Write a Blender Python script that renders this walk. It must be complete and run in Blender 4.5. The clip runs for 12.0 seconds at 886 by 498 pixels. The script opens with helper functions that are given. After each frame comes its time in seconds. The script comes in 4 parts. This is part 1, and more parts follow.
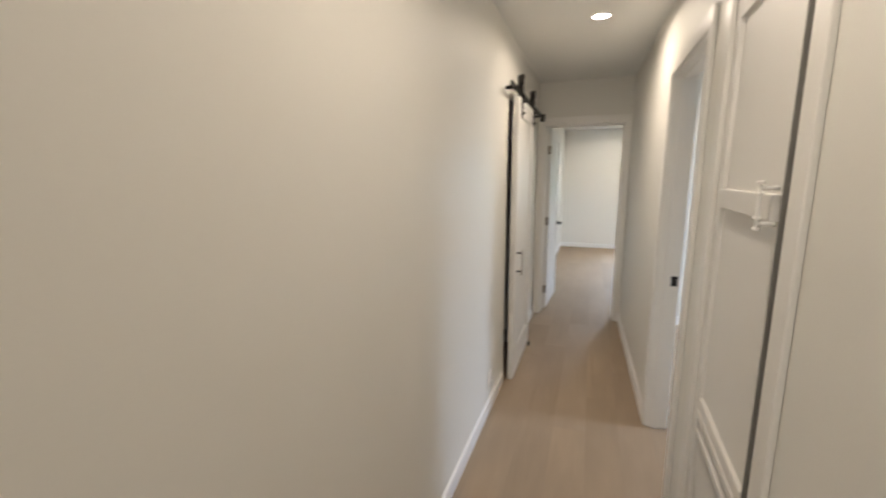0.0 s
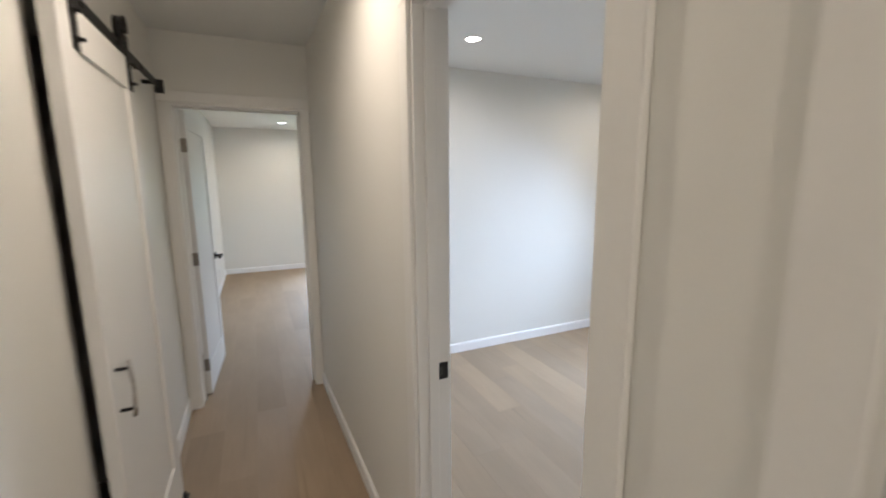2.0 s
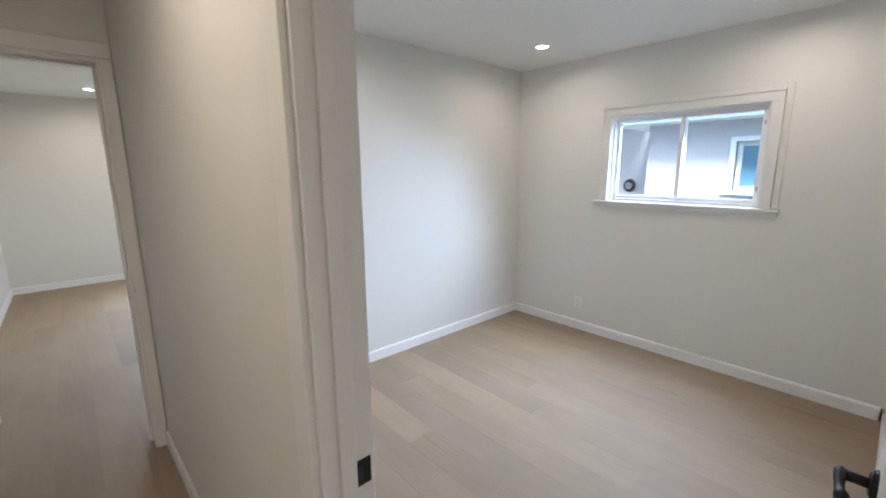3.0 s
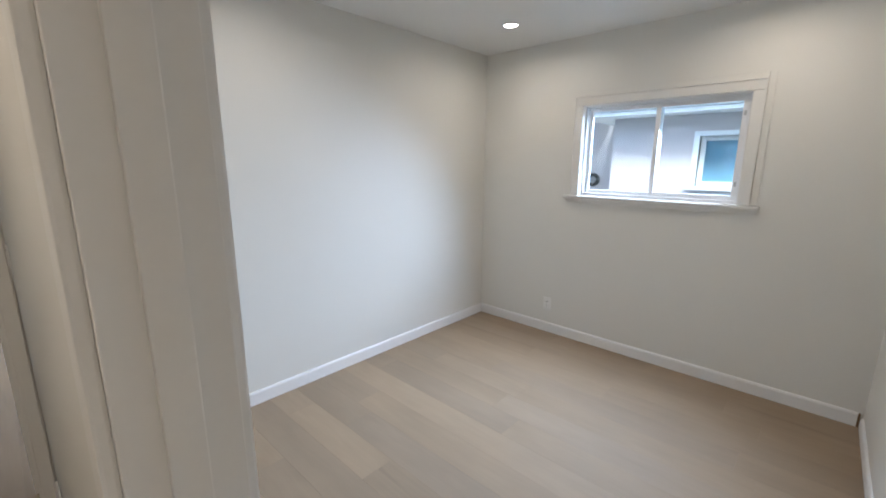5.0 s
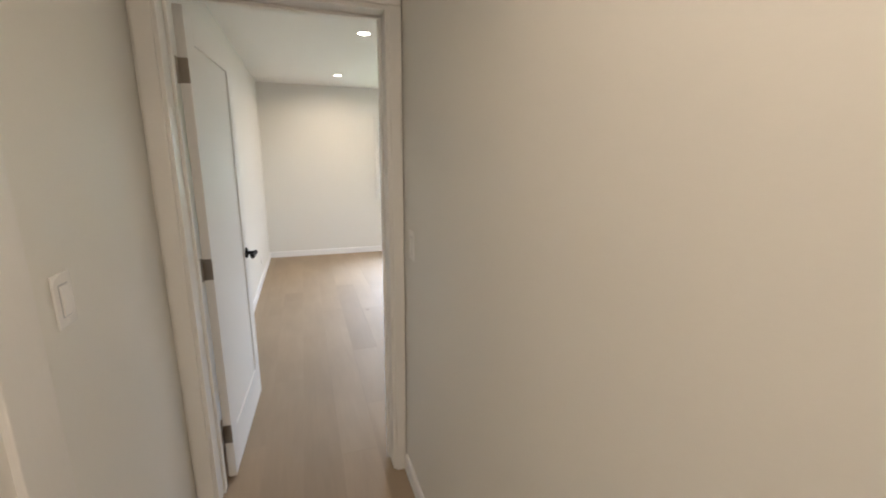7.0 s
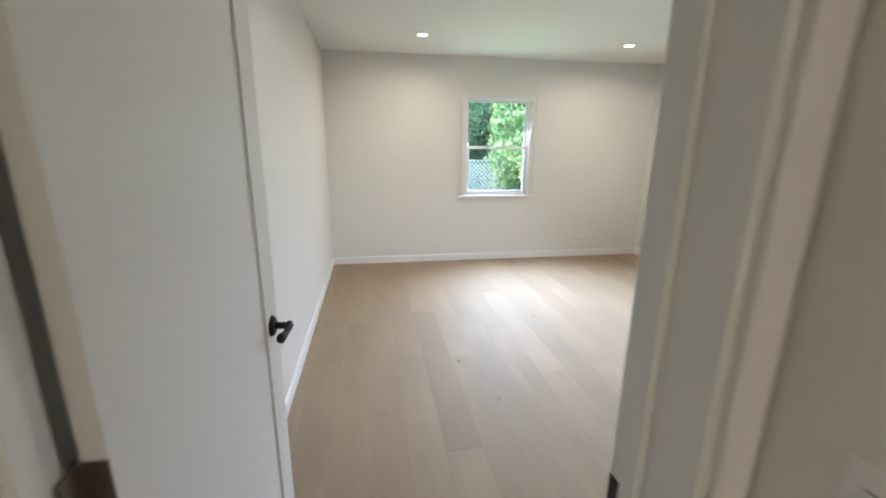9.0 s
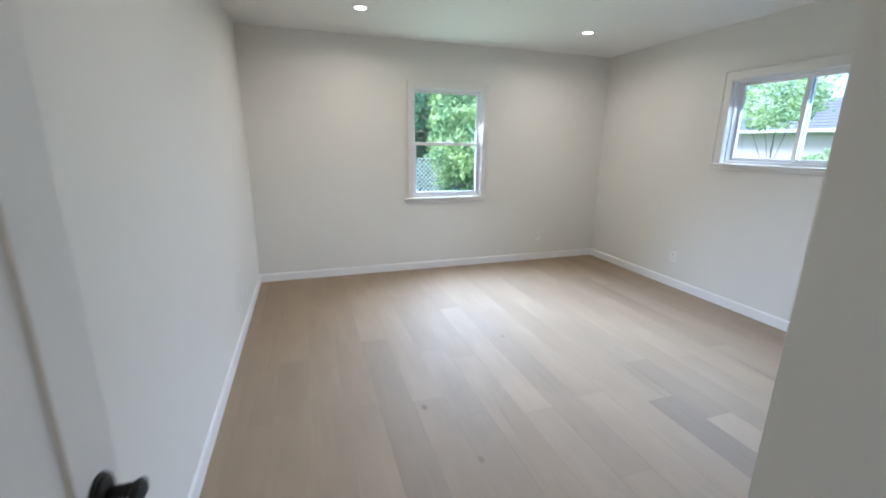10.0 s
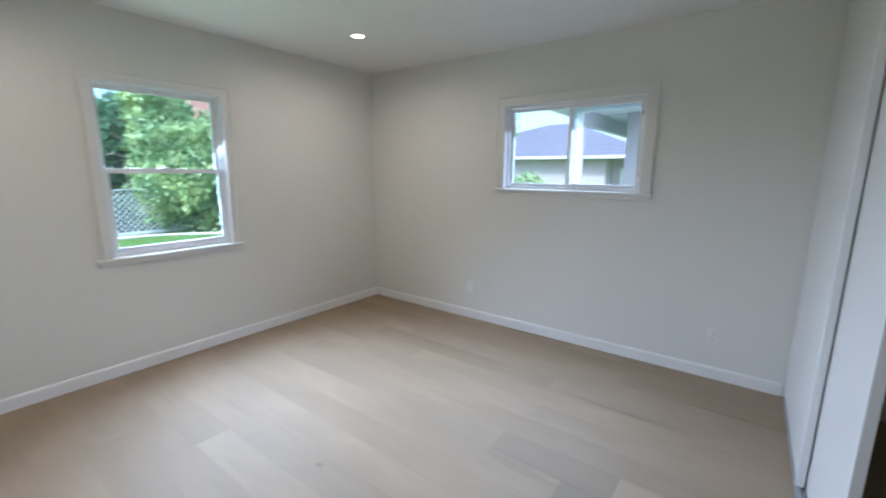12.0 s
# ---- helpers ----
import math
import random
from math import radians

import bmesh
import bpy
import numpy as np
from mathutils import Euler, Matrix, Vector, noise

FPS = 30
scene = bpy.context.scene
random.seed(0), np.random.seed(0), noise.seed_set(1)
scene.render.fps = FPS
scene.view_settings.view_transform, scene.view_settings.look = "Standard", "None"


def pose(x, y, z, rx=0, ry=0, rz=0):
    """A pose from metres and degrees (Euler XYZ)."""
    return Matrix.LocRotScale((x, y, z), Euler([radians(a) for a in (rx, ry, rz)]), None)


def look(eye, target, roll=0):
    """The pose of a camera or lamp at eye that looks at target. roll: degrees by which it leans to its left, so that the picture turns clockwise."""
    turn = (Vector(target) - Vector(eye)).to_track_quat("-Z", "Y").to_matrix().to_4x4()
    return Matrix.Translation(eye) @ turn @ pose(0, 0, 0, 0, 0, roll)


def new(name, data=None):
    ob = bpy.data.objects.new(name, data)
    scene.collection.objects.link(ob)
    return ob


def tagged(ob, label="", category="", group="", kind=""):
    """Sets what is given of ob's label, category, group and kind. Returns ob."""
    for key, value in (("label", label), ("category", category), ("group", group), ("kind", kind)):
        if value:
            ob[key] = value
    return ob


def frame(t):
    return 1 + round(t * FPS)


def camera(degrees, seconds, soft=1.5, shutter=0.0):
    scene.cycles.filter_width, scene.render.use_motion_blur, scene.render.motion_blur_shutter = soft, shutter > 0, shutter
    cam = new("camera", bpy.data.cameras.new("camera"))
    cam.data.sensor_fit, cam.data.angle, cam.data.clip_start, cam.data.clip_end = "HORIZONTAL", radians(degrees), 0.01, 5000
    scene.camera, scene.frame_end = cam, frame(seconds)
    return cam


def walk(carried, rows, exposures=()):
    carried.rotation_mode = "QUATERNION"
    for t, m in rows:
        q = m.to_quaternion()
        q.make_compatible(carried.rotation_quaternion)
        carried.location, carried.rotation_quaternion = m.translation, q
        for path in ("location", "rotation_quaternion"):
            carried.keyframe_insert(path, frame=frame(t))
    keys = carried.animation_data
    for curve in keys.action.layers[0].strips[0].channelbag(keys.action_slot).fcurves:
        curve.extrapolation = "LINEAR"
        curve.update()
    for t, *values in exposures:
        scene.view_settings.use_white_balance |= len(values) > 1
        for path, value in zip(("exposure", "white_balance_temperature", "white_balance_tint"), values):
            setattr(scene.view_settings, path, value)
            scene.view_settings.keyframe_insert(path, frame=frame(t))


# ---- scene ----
# ---- camera and walk ----
cam = camera(94.2, 12.0, soft=1.8, shutter=0.4)
PATH = [
    (0, (0.55, -0.102, 1.509), (-0.118, 1.751, 1.162), -0.3),
    (0.5, (0.488, 0.222, 1.506), (0.326, 2.188, 1.178), -0.2),
    (1, (0.427, 0.59, 1.492), (0.651, 2.552, 1.174), -0.2),
    (1.5, (0.41, 0.96, 1.507), (0.95, 2.86, 1.19), -0.1),
    (2, (0.492, 1.314, 1.526), (1.307, 3.112, 1.206), -0.5),
    (2.5, (0.553, 1.624, 1.495), (1.635, 3.271, 1.152), -0.4),
    (3, (0.647, 1.819, 1.513), (1.959, 3.279, 1.133), -0.4),
    (5, (0.889, 2.048, 1.497), (2.324, 3.379, 1.084), 0.3),
    (5.5, (0.821, 2.123, 1.506), (2.13, 3.578, 1.09), 0.4),
    (6, (0.662, 2.258, 1.514), (1.780, 3.861, 1.091), 0.6),
    (6.5, (0.517, 2.444, 1.478), (1.387, 4.192, 1.049), 0.7),
    (7, (0.491, 2.719, 1.477), (1.11, 4.569, 1.04), 0.5),
    (9, (0.457, 4.073, 1.459), (0.784, 5.983, 0.964), 0.6),
    (9.5, (0.441, 4.399, 1.457), (0.905, 6.277, 0.948), 0.8),
    (10, (0.461, 4.659, 1.428), (1.074, 6.496, 0.93), 0.7),
    (10.5, (0.536, 4.926, 1.456), (1.316, 6.702, 0.967), 0.5),
    (11, (0.569, 5.195, 1.441), (1.579, 6.856, 0.971), 0.6),
    (11.5, (0.627, 5.487, 1.443), (1.899, 6.972, 1.025), 0.6),
    (12, (0.729, 5.698, 1.433), (2.307, 6.868, 1.061), 0.4),
]
EXPOSURES = [(0.0, 2.35, 6230, 13), (1.0, 2.32, 6120, 13), (2.0, 2.13, 6020, 13), (3.0, 1.97, 5990, 13), (5.0, 1.80, 6100, 13), (6.0, 1.92, 6380, 14), (7.0, 2.38, 6550, 15), (9.0, 2.14, 6220, 13), (9.5, 2.05, 5930, 13), (10.5, 1.71, 5760, 13), (12.0, 1.54, 5720, 13)]
walk(cam, [(t, look(eye, target, roll)) for t, eye, target, roll in PATH], EXPOSURES)

# ---- daylight and lamp levels ----
SUN_ELEVATION, SUN_AZIMUTH = 52, 250
world = bpy.data.worlds.new("sky")
scene.world = world
world.use_nodes = True
sky = world.node_tree.nodes.new("ShaderNodeTexSky")
sky.sky_type, sky.sun_disc = "NISHITA", False
sky.sun_elevation, sky.sun_rotation = radians(SUN_ELEVATION), radians(SUN_AZIMUTH)
sky.air_density, sky.dust_density = 1.2, 3.0
world.node_tree.links.new(sky.outputs[0], world.node_tree.nodes["Background"].inputs[0])
world.node_tree.nodes["Background"].inputs[1].default_value = 0.15
sun = new("sun", bpy.data.lights.new("sun", "SUN"))
sun.data.energy, sun.data.angle, sun.data.color = 2.4, radians(12), (1.0, 0.95, 0.88)
a, e = radians(SUN_AZIMUTH), radians(SUN_ELEVATION)
sun.matrix_world = look((0, 0, 0), (-math.sin(a) * math.cos(e), -math.cos(a) * math.cos(e), -math.sin(e)))
HALL_WATTS, HALL_FILL_WATTS, ROOM_WATTS, NORTH_WATTS = 1.80, 1.10, 1.00, 2.15
LAMP_COLOUR, HALL_COLOUR, LAMP_SPREAD = (1.0, 0.85, 0.675), (1.0, 0.83, 0.635), 165


def area_light(name, eye, target, wide, high, watts, colour, spread=100):
    """An area lamp as large as an opening, for light that comes from that side."""
    ob = new(name, bpy.data.lights.new(name, "AREA"))
    ob.data.shape, ob.data.size, ob.data.size_y = "RECTANGLE", wide, high
    ob.data.energy, ob.data.color, ob.data.spread = watts, colour, radians(spread)
    ob.matrix_world = look(eye, target)
    return ob


DAY = (0.64, 0.795, 1.0)
area_light("daylight_window_1", (4.255, 3.0, 1.62), (2.6, 3.62, 0.15), 1.02, 0.62, 11.0, DAY, 112)
area_light("daylight_window_2", (1.995, 9.255, 1.45), (2.2, 7.6, 0.0), 0.76, 1.10, 13.0, DAY, 98)
area_light("daylight_window_3", (4.185, 6.92, 1.66), (2.6, 6.92, 0.2), 1.07, 0.66, 8.0, DAY, 104)
area_light("lawn_light_window_2", (1.995, 9.250, 1.25), (1.95, 7.9, 2.4), 0.76, 0.70, 0.9, (0.66, 1.0, 0.66), 120)
# unseen fill lamp, added before the closed south wall to brighten the hall
area_light("fill_hall_south", (0.45, -1.93, 1.3), (0.45, 1.0, 1.2), 0.80, 1.5, 1.0, (1.0, 0.90, 0.77))

# ---- plan ----
H = 2.445                        # ceilings
WALL = 0.12
HALL_W, HALL_E, HALL_E_FAR = -0.015, 0.928, 0.880
HALL_S, HALL_N = -2.0, 4.415
B2_W, B2_E, B2_S, B2_N = -0.055, 4.04, 4.57, 9.118
B1_W, B1_E, B1_S, B1_N = 1.032, 4.107, 1.71, 4.495
DOOR_H = 2.035
END_A, END_B = 0.048, 0.836      # doorway at the end of the hall, along x
ROOM_A, ROOM_B = 1.735, 2.490    # doorway to the first bedroom, along y
CUP_A, CUP_B = 0.890, 1.452      # cupboard in the hall, along y
BARN_A, BARN_B = 2.80, 3.48      # opening behind the sliding door, along y
CLOSET_X, CLOSET_Y = 1.615, 5.305
GROUND = -0.45


# ---- materials ----
def material(name, colour, rough=0.5, metal=0.0, vary=0.06, scale=3.0, grain=60.0, bump=0.05, depth=0.002, spec=0.5, stretch=(1, 1, 1)):
    """A plain surface with large, faint blotches and a fine grain in tint and relief."""
    m = bpy.data.materials.new(name)
    m.use_nodes = True
    t = m.node_tree
    n, l = t.nodes, t.links
    b = n["Principled BSDF"]
    g = n.new("ShaderNodeNewGeometry")
    mp = n.new("ShaderNodeMapping")
    mp.inputs["Scale"].default_value = stretch
    l.new(g.outputs["Position"], mp.inputs[0])
    big, fine = n.new("ShaderNodeTexNoise"), n.new("ShaderNodeTexNoise")
    for node, s, d in ((big, scale, 3), (fine, grain, 4)):
        node.inputs["Scale"].default_value, node.inputs["Detail"].default_value = s, d
        l.new(mp.outputs[0], node.inputs["Vector"])
    add = n.new("ShaderNodeMath")
    add.operation = "ADD"
    l.new(big.outputs[0], add.inputs[0])
    l.new(fine.outputs[0], add.inputs[1])
    ramp = n.new("ShaderNodeMapRange")
    ramp.inputs[1].default_value, ramp.inputs[2].default_value = 0.6, 1.4
    ramp.inputs[3].default_value, ramp.inputs[4].default_value = 1 - vary, 1 + vary
    l.new(add.outputs[0], ramp.inputs[0])
    mul = n.new("ShaderNodeVectorMath")
    mul.operation = "SCALE"
    mul.inputs[0].default_value = colour
    l.new(ramp.outputs[0], mul.inputs["Scale"])
    l.new(mul.outputs[0], b.inputs["Base Color"])
    rr = n.new("ShaderNodeMapRange")
    rr.inputs[3].default_value, rr.inputs[4].default_value = max(rough - 0.06, 0.03), min(rough + 0.06, 1)
    l.new(big.outputs[0], rr.inputs[0])
    l.new(rr.outputs[0], b.inputs["Roughness"])
    b.inputs["Metallic"].default_value = metal
    b.inputs["Specular IOR Level"].default_value = spec
    if bump:
        bp = n.new("ShaderNodeBump")
        bp.inputs["Strength"].default_value, bp.inputs["Distance"].default_value = bump, depth
        l.new(fine.outputs[0], bp.inputs["Height"])
        l.new(bp.outputs[0], b.inputs["Normal"])
    return m


PAINT = material("wall_paint", (0.764, 0.752, 0.704), 0.52, spec=0.45, vary=0.015, scale=1.3, grain=220, bump=0.12, depth=0.0015)
CEIL = material("ceiling_paint", (0.79, 0.79, 0.765), 0.75, vary=0.015, scale=1.0, grain=180, bump=0.10, depth=0.0015)
TRIM = material("trim_paint", (0.86, 0.85, 0.835), 0.36, vary=0.015, scale=4, grain=90, bump=0.04, depth=0.001)
CASING = material("casing_paint", (0.785, 0.772, 0.735), 0.40, vary=0.015, scale=4, grain=90, bump=0.04, depth=0.001)
DOORP = material("door_paint", (0.765, 0.753, 0.722), 0.5, spec=0.4, vary=0.012, scale=3, grain=110, bump=0.04, depth=0.001, stretch=(1, 1, 0.25))
VINYL = material("white_vinyl", (0.84, 0.85, 0.86), 0.30, vary=0.01, grain=150, bump=0.0)
PLATE = material("white_plastic", (0.84, 0.83, 0.80), 0.28, vary=0.01, bump=0.0)
BLACK = material("black_iron", (0.012, 0.011, 0.010), 0.5, spec=0.3, vary=0.2, grain=150, bump=0.08)
NICKEL = material("satin_nickel", (0.30, 0.265, 0.225), 0.36, metal=1.0, vary=0.05, grain=200, bump=0.03)
STEEL = material("brushed_steel", (0.58, 0.56, 0.53), 0.28, metal=1.0, vary=0.05, grain=200, bump=0.03)
ALU = material("grey_aluminium", (0.48, 0.49, 0.50), 0.40, metal=0.6, vary=0.04, bump=0.0)
# near-black: the shade inside holes and behind the grille, and the hose's own colour
DARK = material("dark_hose_and_hole_shade", (0.03, 0.028, 0.026), 0.7, vary=0.1, bump=0.0)
# dark grey that carries the shade at the cupboard door's closing edge
EDGE_SHADE = material("edge_shade_grey", (0.22, 0.212, 0.20), 0.8, vary=0.08, bump=0.0)
RAW = material("raw_wood", (0.22, 0.14, 0.08), 0.8, vary=0.2, grain=120, bump=0.2)
SUBFLOOR = material("subfloor", (0.10, 0.075, 0.05), 0.9, vary=0.1)
STUCCO = material("pink_stucco", (0.54, 0.49, 0.51), 0.9, vary=0.07, scale=0.9, grain=70, bump=0.5, depth=0.01)
STUCCO_GARAGE = material("rose_stucco", (0.46, 0.40, 0.43), 0.9, vary=0.07, scale=0.9, grain=70, bump=0.5, depth=0.01)
STUCCO_OWN = material("cream_stucco", (0.50, 0.46, 0.40), 0.9, vary=0.07, scale=0.9, grain=70, bump=0.5, depth=0.01)
FASCIA = material("white_fascia", (0.74, 0.75, 0.77), 0.5, vary=0.05, scale=2, grain=60)
SHINGLE = material("grey_shingle", (0.165, 0.160, 0.215), 0.9, vary=0.22, scale=3, grain=40, bump=0.4, depth=0.01)
SOFFIT = material("soffit_paint", (0.66, 0.69, 0.74), 0.7, vary=0.05)
LATTICE = material("white_lattice_paint", (0.66, 0.68, 0.72), 0.6, vary=0.06)
CONCRETE = material("concrete", (0.50, 0.48, 0.45), 0.9, vary=0.12, scale=2, grain=50, bump=0.3, depth=0.004)
BARK = material("bark", (0.10, 0.075, 0.055), 0.95, vary=0.35, scale=6, grain=40, bump=0.7, depth=0.02)
PALE_BARK = material("pale_bark", (0.38, 0.33, 0.28), 0.9, vary=0.25, scale=6, grain=40, bump=0.5, depth=0.01)
BLIND = material("roller_blind", (0.27, 0.42, 0.50), 0.7, vary=0.04)


def leaf_material(name, dark, light, tip):
    """Leaves in a range of greens, some boughs yellower than others."""
    m = bpy.data.materials.new(name)
    m.use_nodes = True
    n, l = m.node_tree.nodes, m.node_tree.links
    b = n["Principled BSDF"]
    g = n.new("ShaderNodeNewGeometry")
    cr = n.new("ShaderNodeValToRGB")
    cr.color_ramp.elements[0].color, cr.color_ramp.elements[1].color = (*dark, 1), (*light, 1)
    l.new(g.outputs["Random Per Island"], cr.inputs[0])
    nz, mr, mix = n.new("ShaderNodeTexNoise"), n.new("ShaderNodeMapRange"), n.new("ShaderNodeMix")
    nz.inputs["Scale"].default_value, nz.inputs["Detail"].default_value = 1.6, 2
    l.new(g.outputs["Position"], nz.inputs["Vector"])
    mr.inputs[1].default_value, mr.inputs[2].default_value = 0.42, 0.68
    l.new(nz.outputs[0], mr.inputs[0])
    mix.data_type = "RGBA"
    l.new(mr.outputs[0], mix.inputs[0])
    l.new(cr.outputs[0], mix.inputs[6])
    mix.inputs[7].default_value = (*tip, 1)
    l.new(mix.outputs[2], b.inputs["Base Color"])
    b.inputs["Roughness"].default_value = 0.5
    tr = n.new("ShaderNodeBsdfTranslucent")
    l.new(mix.outputs[2], tr.inputs["Color"])
    mx = n.new("ShaderNodeMixShader")
    mx.inputs[0].default_value = 0.4
    l.new(b.outputs[0], mx.inputs[1])
    l.new(tr.outputs[0], mx.inputs[2])
    l.new(mx.outputs[0], n["Material Output"].inputs["Surface"])
    return m


LEAF = leaf_material("hedge_leaf", (0.08, 0.20, 0.08), (0.50, 0.66, 0.38), (0.60, 0.72, 0.36))
LEAF_DARK = leaf_material("conifer_leaf", (0.06, 0.15, 0.09), (0.20, 0.36, 0.20), (0.12, 0.24, 0.15))
GRASS = leaf_material("grass_blade", (0.14, 0.30, 0.06), (0.26, 0.46, 0.12), (0.24, 0.42, 0.12))


def ground_material():
    m = material("ground_soil_and_turf", (0.13, 0.21, 0.06), 0.95, vary=0.35, scale=0.6, grain=30, bump=0.6, depth=0.02)
    return m


def glass_material():
    m = bpy.data.materials.new("window_glass")
    m.use_nodes = True
    n, l = m.node_tree.nodes, m.node_tree.links
    clear, gloss, mix, fr = (n.new(k) for k in ("ShaderNodeBsdfTransparent", "ShaderNodeBsdfGlossy", "ShaderNodeMixShader", "ShaderNodeFresnel"))
    clear.inputs[0].default_value = (0.84, 0.94, 0.98, 1)
    gloss.inputs["Roughness"].default_value = 0.02
    fr.inputs[0].default_value = 1.45
    l.new(fr.outputs[0], mix.inputs[0])
    l.new(clear.outputs[0], mix.inputs[1])
    l.new(gloss.outputs[0], mix.inputs[2])
    l.new(mix.outputs[0], n["Material Output"].inputs["Surface"])
    return m


GLASS = glass_material()


def glow_material():
    m = bpy.data.materials.new("lamp_glow")
    m.use_nodes = True
    n, l = m.node_tree.nodes, m.node_tree.links
    em = n.new("ShaderNodeEmission")
    em.inputs[0].default_value, em.inputs[1].default_value = (1.0, 0.93, 0.82, 1), 6.0
    l.new(em.outputs[0], n["Material Output"].inputs["Surface"])
    return m


GLOW = glow_material()


def plank_material():
    """Pale oiled oak: long grain, soft cathedral figure, small knots, each board in its own tone."""
    m = bpy.data.materials.new("oak_plank")
    m.use_nodes = True
    n, l = m.node_tree.nodes, m.node_tree.links
    b = n["Principled BSDF"]
    g, info = n.new("ShaderNodeNewGeometry"), n.new("ShaderNodeObjectInfo")
    shift = n.new("ShaderNodeVectorMath")
    shift.operation = "SCALE"
    shift.inputs[0].default_value = (13, 29, 7)
    l.new(info.outputs["Random"], shift.inputs["Scale"])
    place = n.new("ShaderNodeVectorMath")
    l.new(g.outputs["Position"], place.inputs[0])
    l.new(shift.outputs[0], place.inputs[1])

    def noise_at(sx, sy, s, detail, distort=0.0):
        mp, nz = n.new("ShaderNodeMapping"), n.new("ShaderNodeTexNoise")
        mp.inputs["Scale"].default_value = (sx, sy, 1)
        l.new(place.outputs[0], mp.inputs[0])
        l.new(mp.outputs[0], nz.inputs["Vector"])
        nz.inputs["Scale"].default_value, nz.inputs["Detail"].default_value, nz.inputs["Distortion"].default_value = s, detail, distort
        return nz

    grain, figure, blotch = noise_at(1, 0.03, 160, 5), noise_at(1, 0.12, 14, 4, 1.2), noise_at(1, 0.4, 3.0, 3)

    def shade(node, low, high, a, z, colour):
        mr, sc = n.new("ShaderNodeMapRange"), n.new("ShaderNodeVectorMath")
        mr.inputs[1].default_value, mr.inputs[2].default_value, mr.inputs[3].default_value, mr.inputs[4].default_value = low, high, a, z
        sc.operation = "SCALE"
        l.new(node.outputs[0], mr.inputs[0])
        l.new(colour, sc.inputs[0])
        l.new(mr.outputs[0], sc.inputs["Scale"])
        return sc.outputs[0]

    c = shade(grain, 0.3, 0.7, 0.97, 1.02, info.outputs["Color"])
    c = shade(figure, 0.35, 0.65, 0.965, 1.025, c)
    c = shade(blotch, 0.3, 0.7, 0.91, 1.08, c)
    c = shade(noise_at(1, 0.05, 9, 3, 0.8), 0.66, 0.78, 1.0, 0.74, c)
    mp, vor = n.new("ShaderNodeMapping"), n.new("ShaderNodeTexVoronoi")
    mp.inputs["Scale"].default_value = (2.4, 1.5, 1)
    l.new(place.outputs[0], mp.inputs[0])
    l.new(mp.outputs[0], vor.inputs["Vector"])
    vor.inputs["Scale"].default_value = 1.0
    knot = n.new("ShaderNodeMapRange")
    knot.inputs[1].default_value, knot.inputs[2].default_value, knot.inputs[3].default_value, knot.inputs[4].default_value = 0.015, 0.055, 0.8, 0.0
    l.new(vor.outputs["Distance"], knot.inputs[0])
    few, some = n.new("ShaderNodeMath"), n.new("ShaderNodeMath")
    few.operation, few.inputs[1].default_value, some.operation = "GREATER_THAN", 0.5, "MULTIPLY"
    l.new(vor.outputs["Color"], few.inputs[0])
    l.new(few.outputs[0], some.inputs[0])
    l.new(knot.outputs[0], some.inputs[1])
    mix = n.new("ShaderNodeMix")
    mix.data_type = "RGBA"
    l.new(some.outputs[0], mix.inputs[0])
    l.new(c, mix.inputs[6])
    mix.inputs[7].default_value = (0.17, 0.11, 0.07, 1)
    l.new(mix.outputs[2], b.inputs["Base Color"])
    rr = n.new("ShaderNodeMapRange")
    rr.inputs[3].default_value, rr.inputs[4].default_value = 0.60, 0.70
    l.new(figure.outputs[0], rr.inputs[0])
    l.new(rr.outputs[0], b.inputs["Roughness"])
    bp = n.new("ShaderNodeBump")
    bp.inputs["Strength"].default_value, bp.inputs["Distance"].default_value = 0.05, 0.001
    l.new(grain.outputs[0], bp.inputs["Height"])
    l.new(bp.outputs[0], b.inputs["Normal"])
    return m


PLANK = plank_material()

# ---- builders ----
ORIGIN = {}


def thing(name, at, label="", category="", group="", kind="", local=False, turn=0.0):
    """An Empty at the base of a thing; parts are given in world places, or in its own if local."""
    ob = new(name)
    ob.empty_display_size = 0.05
    ob.matrix_basis = pose(*at, 0, 0, turn)
    ORIGIN[ob] = Vector((0, 0, 0)) if local else Vector(at)
    return tagged(ob, label, category, group, kind)


def part(name, bm, mat, parent=None, label="", smooth=False, kind=""):
    """Links a bmesh as one mesh object under a thing or a part."""
    off = ORIGIN.get(parent, Vector((0, 0, 0)))
    if off.length:
        bmesh.ops.translate(bm, vec=-off, verts=bm.verts)
    bmesh.ops.recalc_face_normals(bm, faces=bm.faces)
    me = bpy.data.meshes.new(name)
    bm.to_mesh(me)
    bm.free()
    me.materials.append(mat)
    if smooth:
        for p in me.polygons:
            p.use_smooth = True
    ob = new(name, me)
    if parent:
        ob.parent = parent
        ORIGIN[ob] = off
    return tagged(ob, label, kind=kind)


def box(bm, lo, hi, bevel=0.0):
    v = bmesh.ops.create_cube(bm, size=1)["verts"]
    for q in v:
        q.co = Vector([(lo[i] + hi[i]) / 2 + q.co[i] * (hi[i] - lo[i]) for i in range(3)])
    if bevel:
        edges = list({e for q in v for e in q.link_edges})
        bmesh.ops.bevel(bm, geom=edges, offset=bevel, segments=2, profile=0.6, affect="EDGES")
    return bm


def B(lo, hi, bevel=0.0):
    return box(bmesh.new(), lo, hi, bevel)


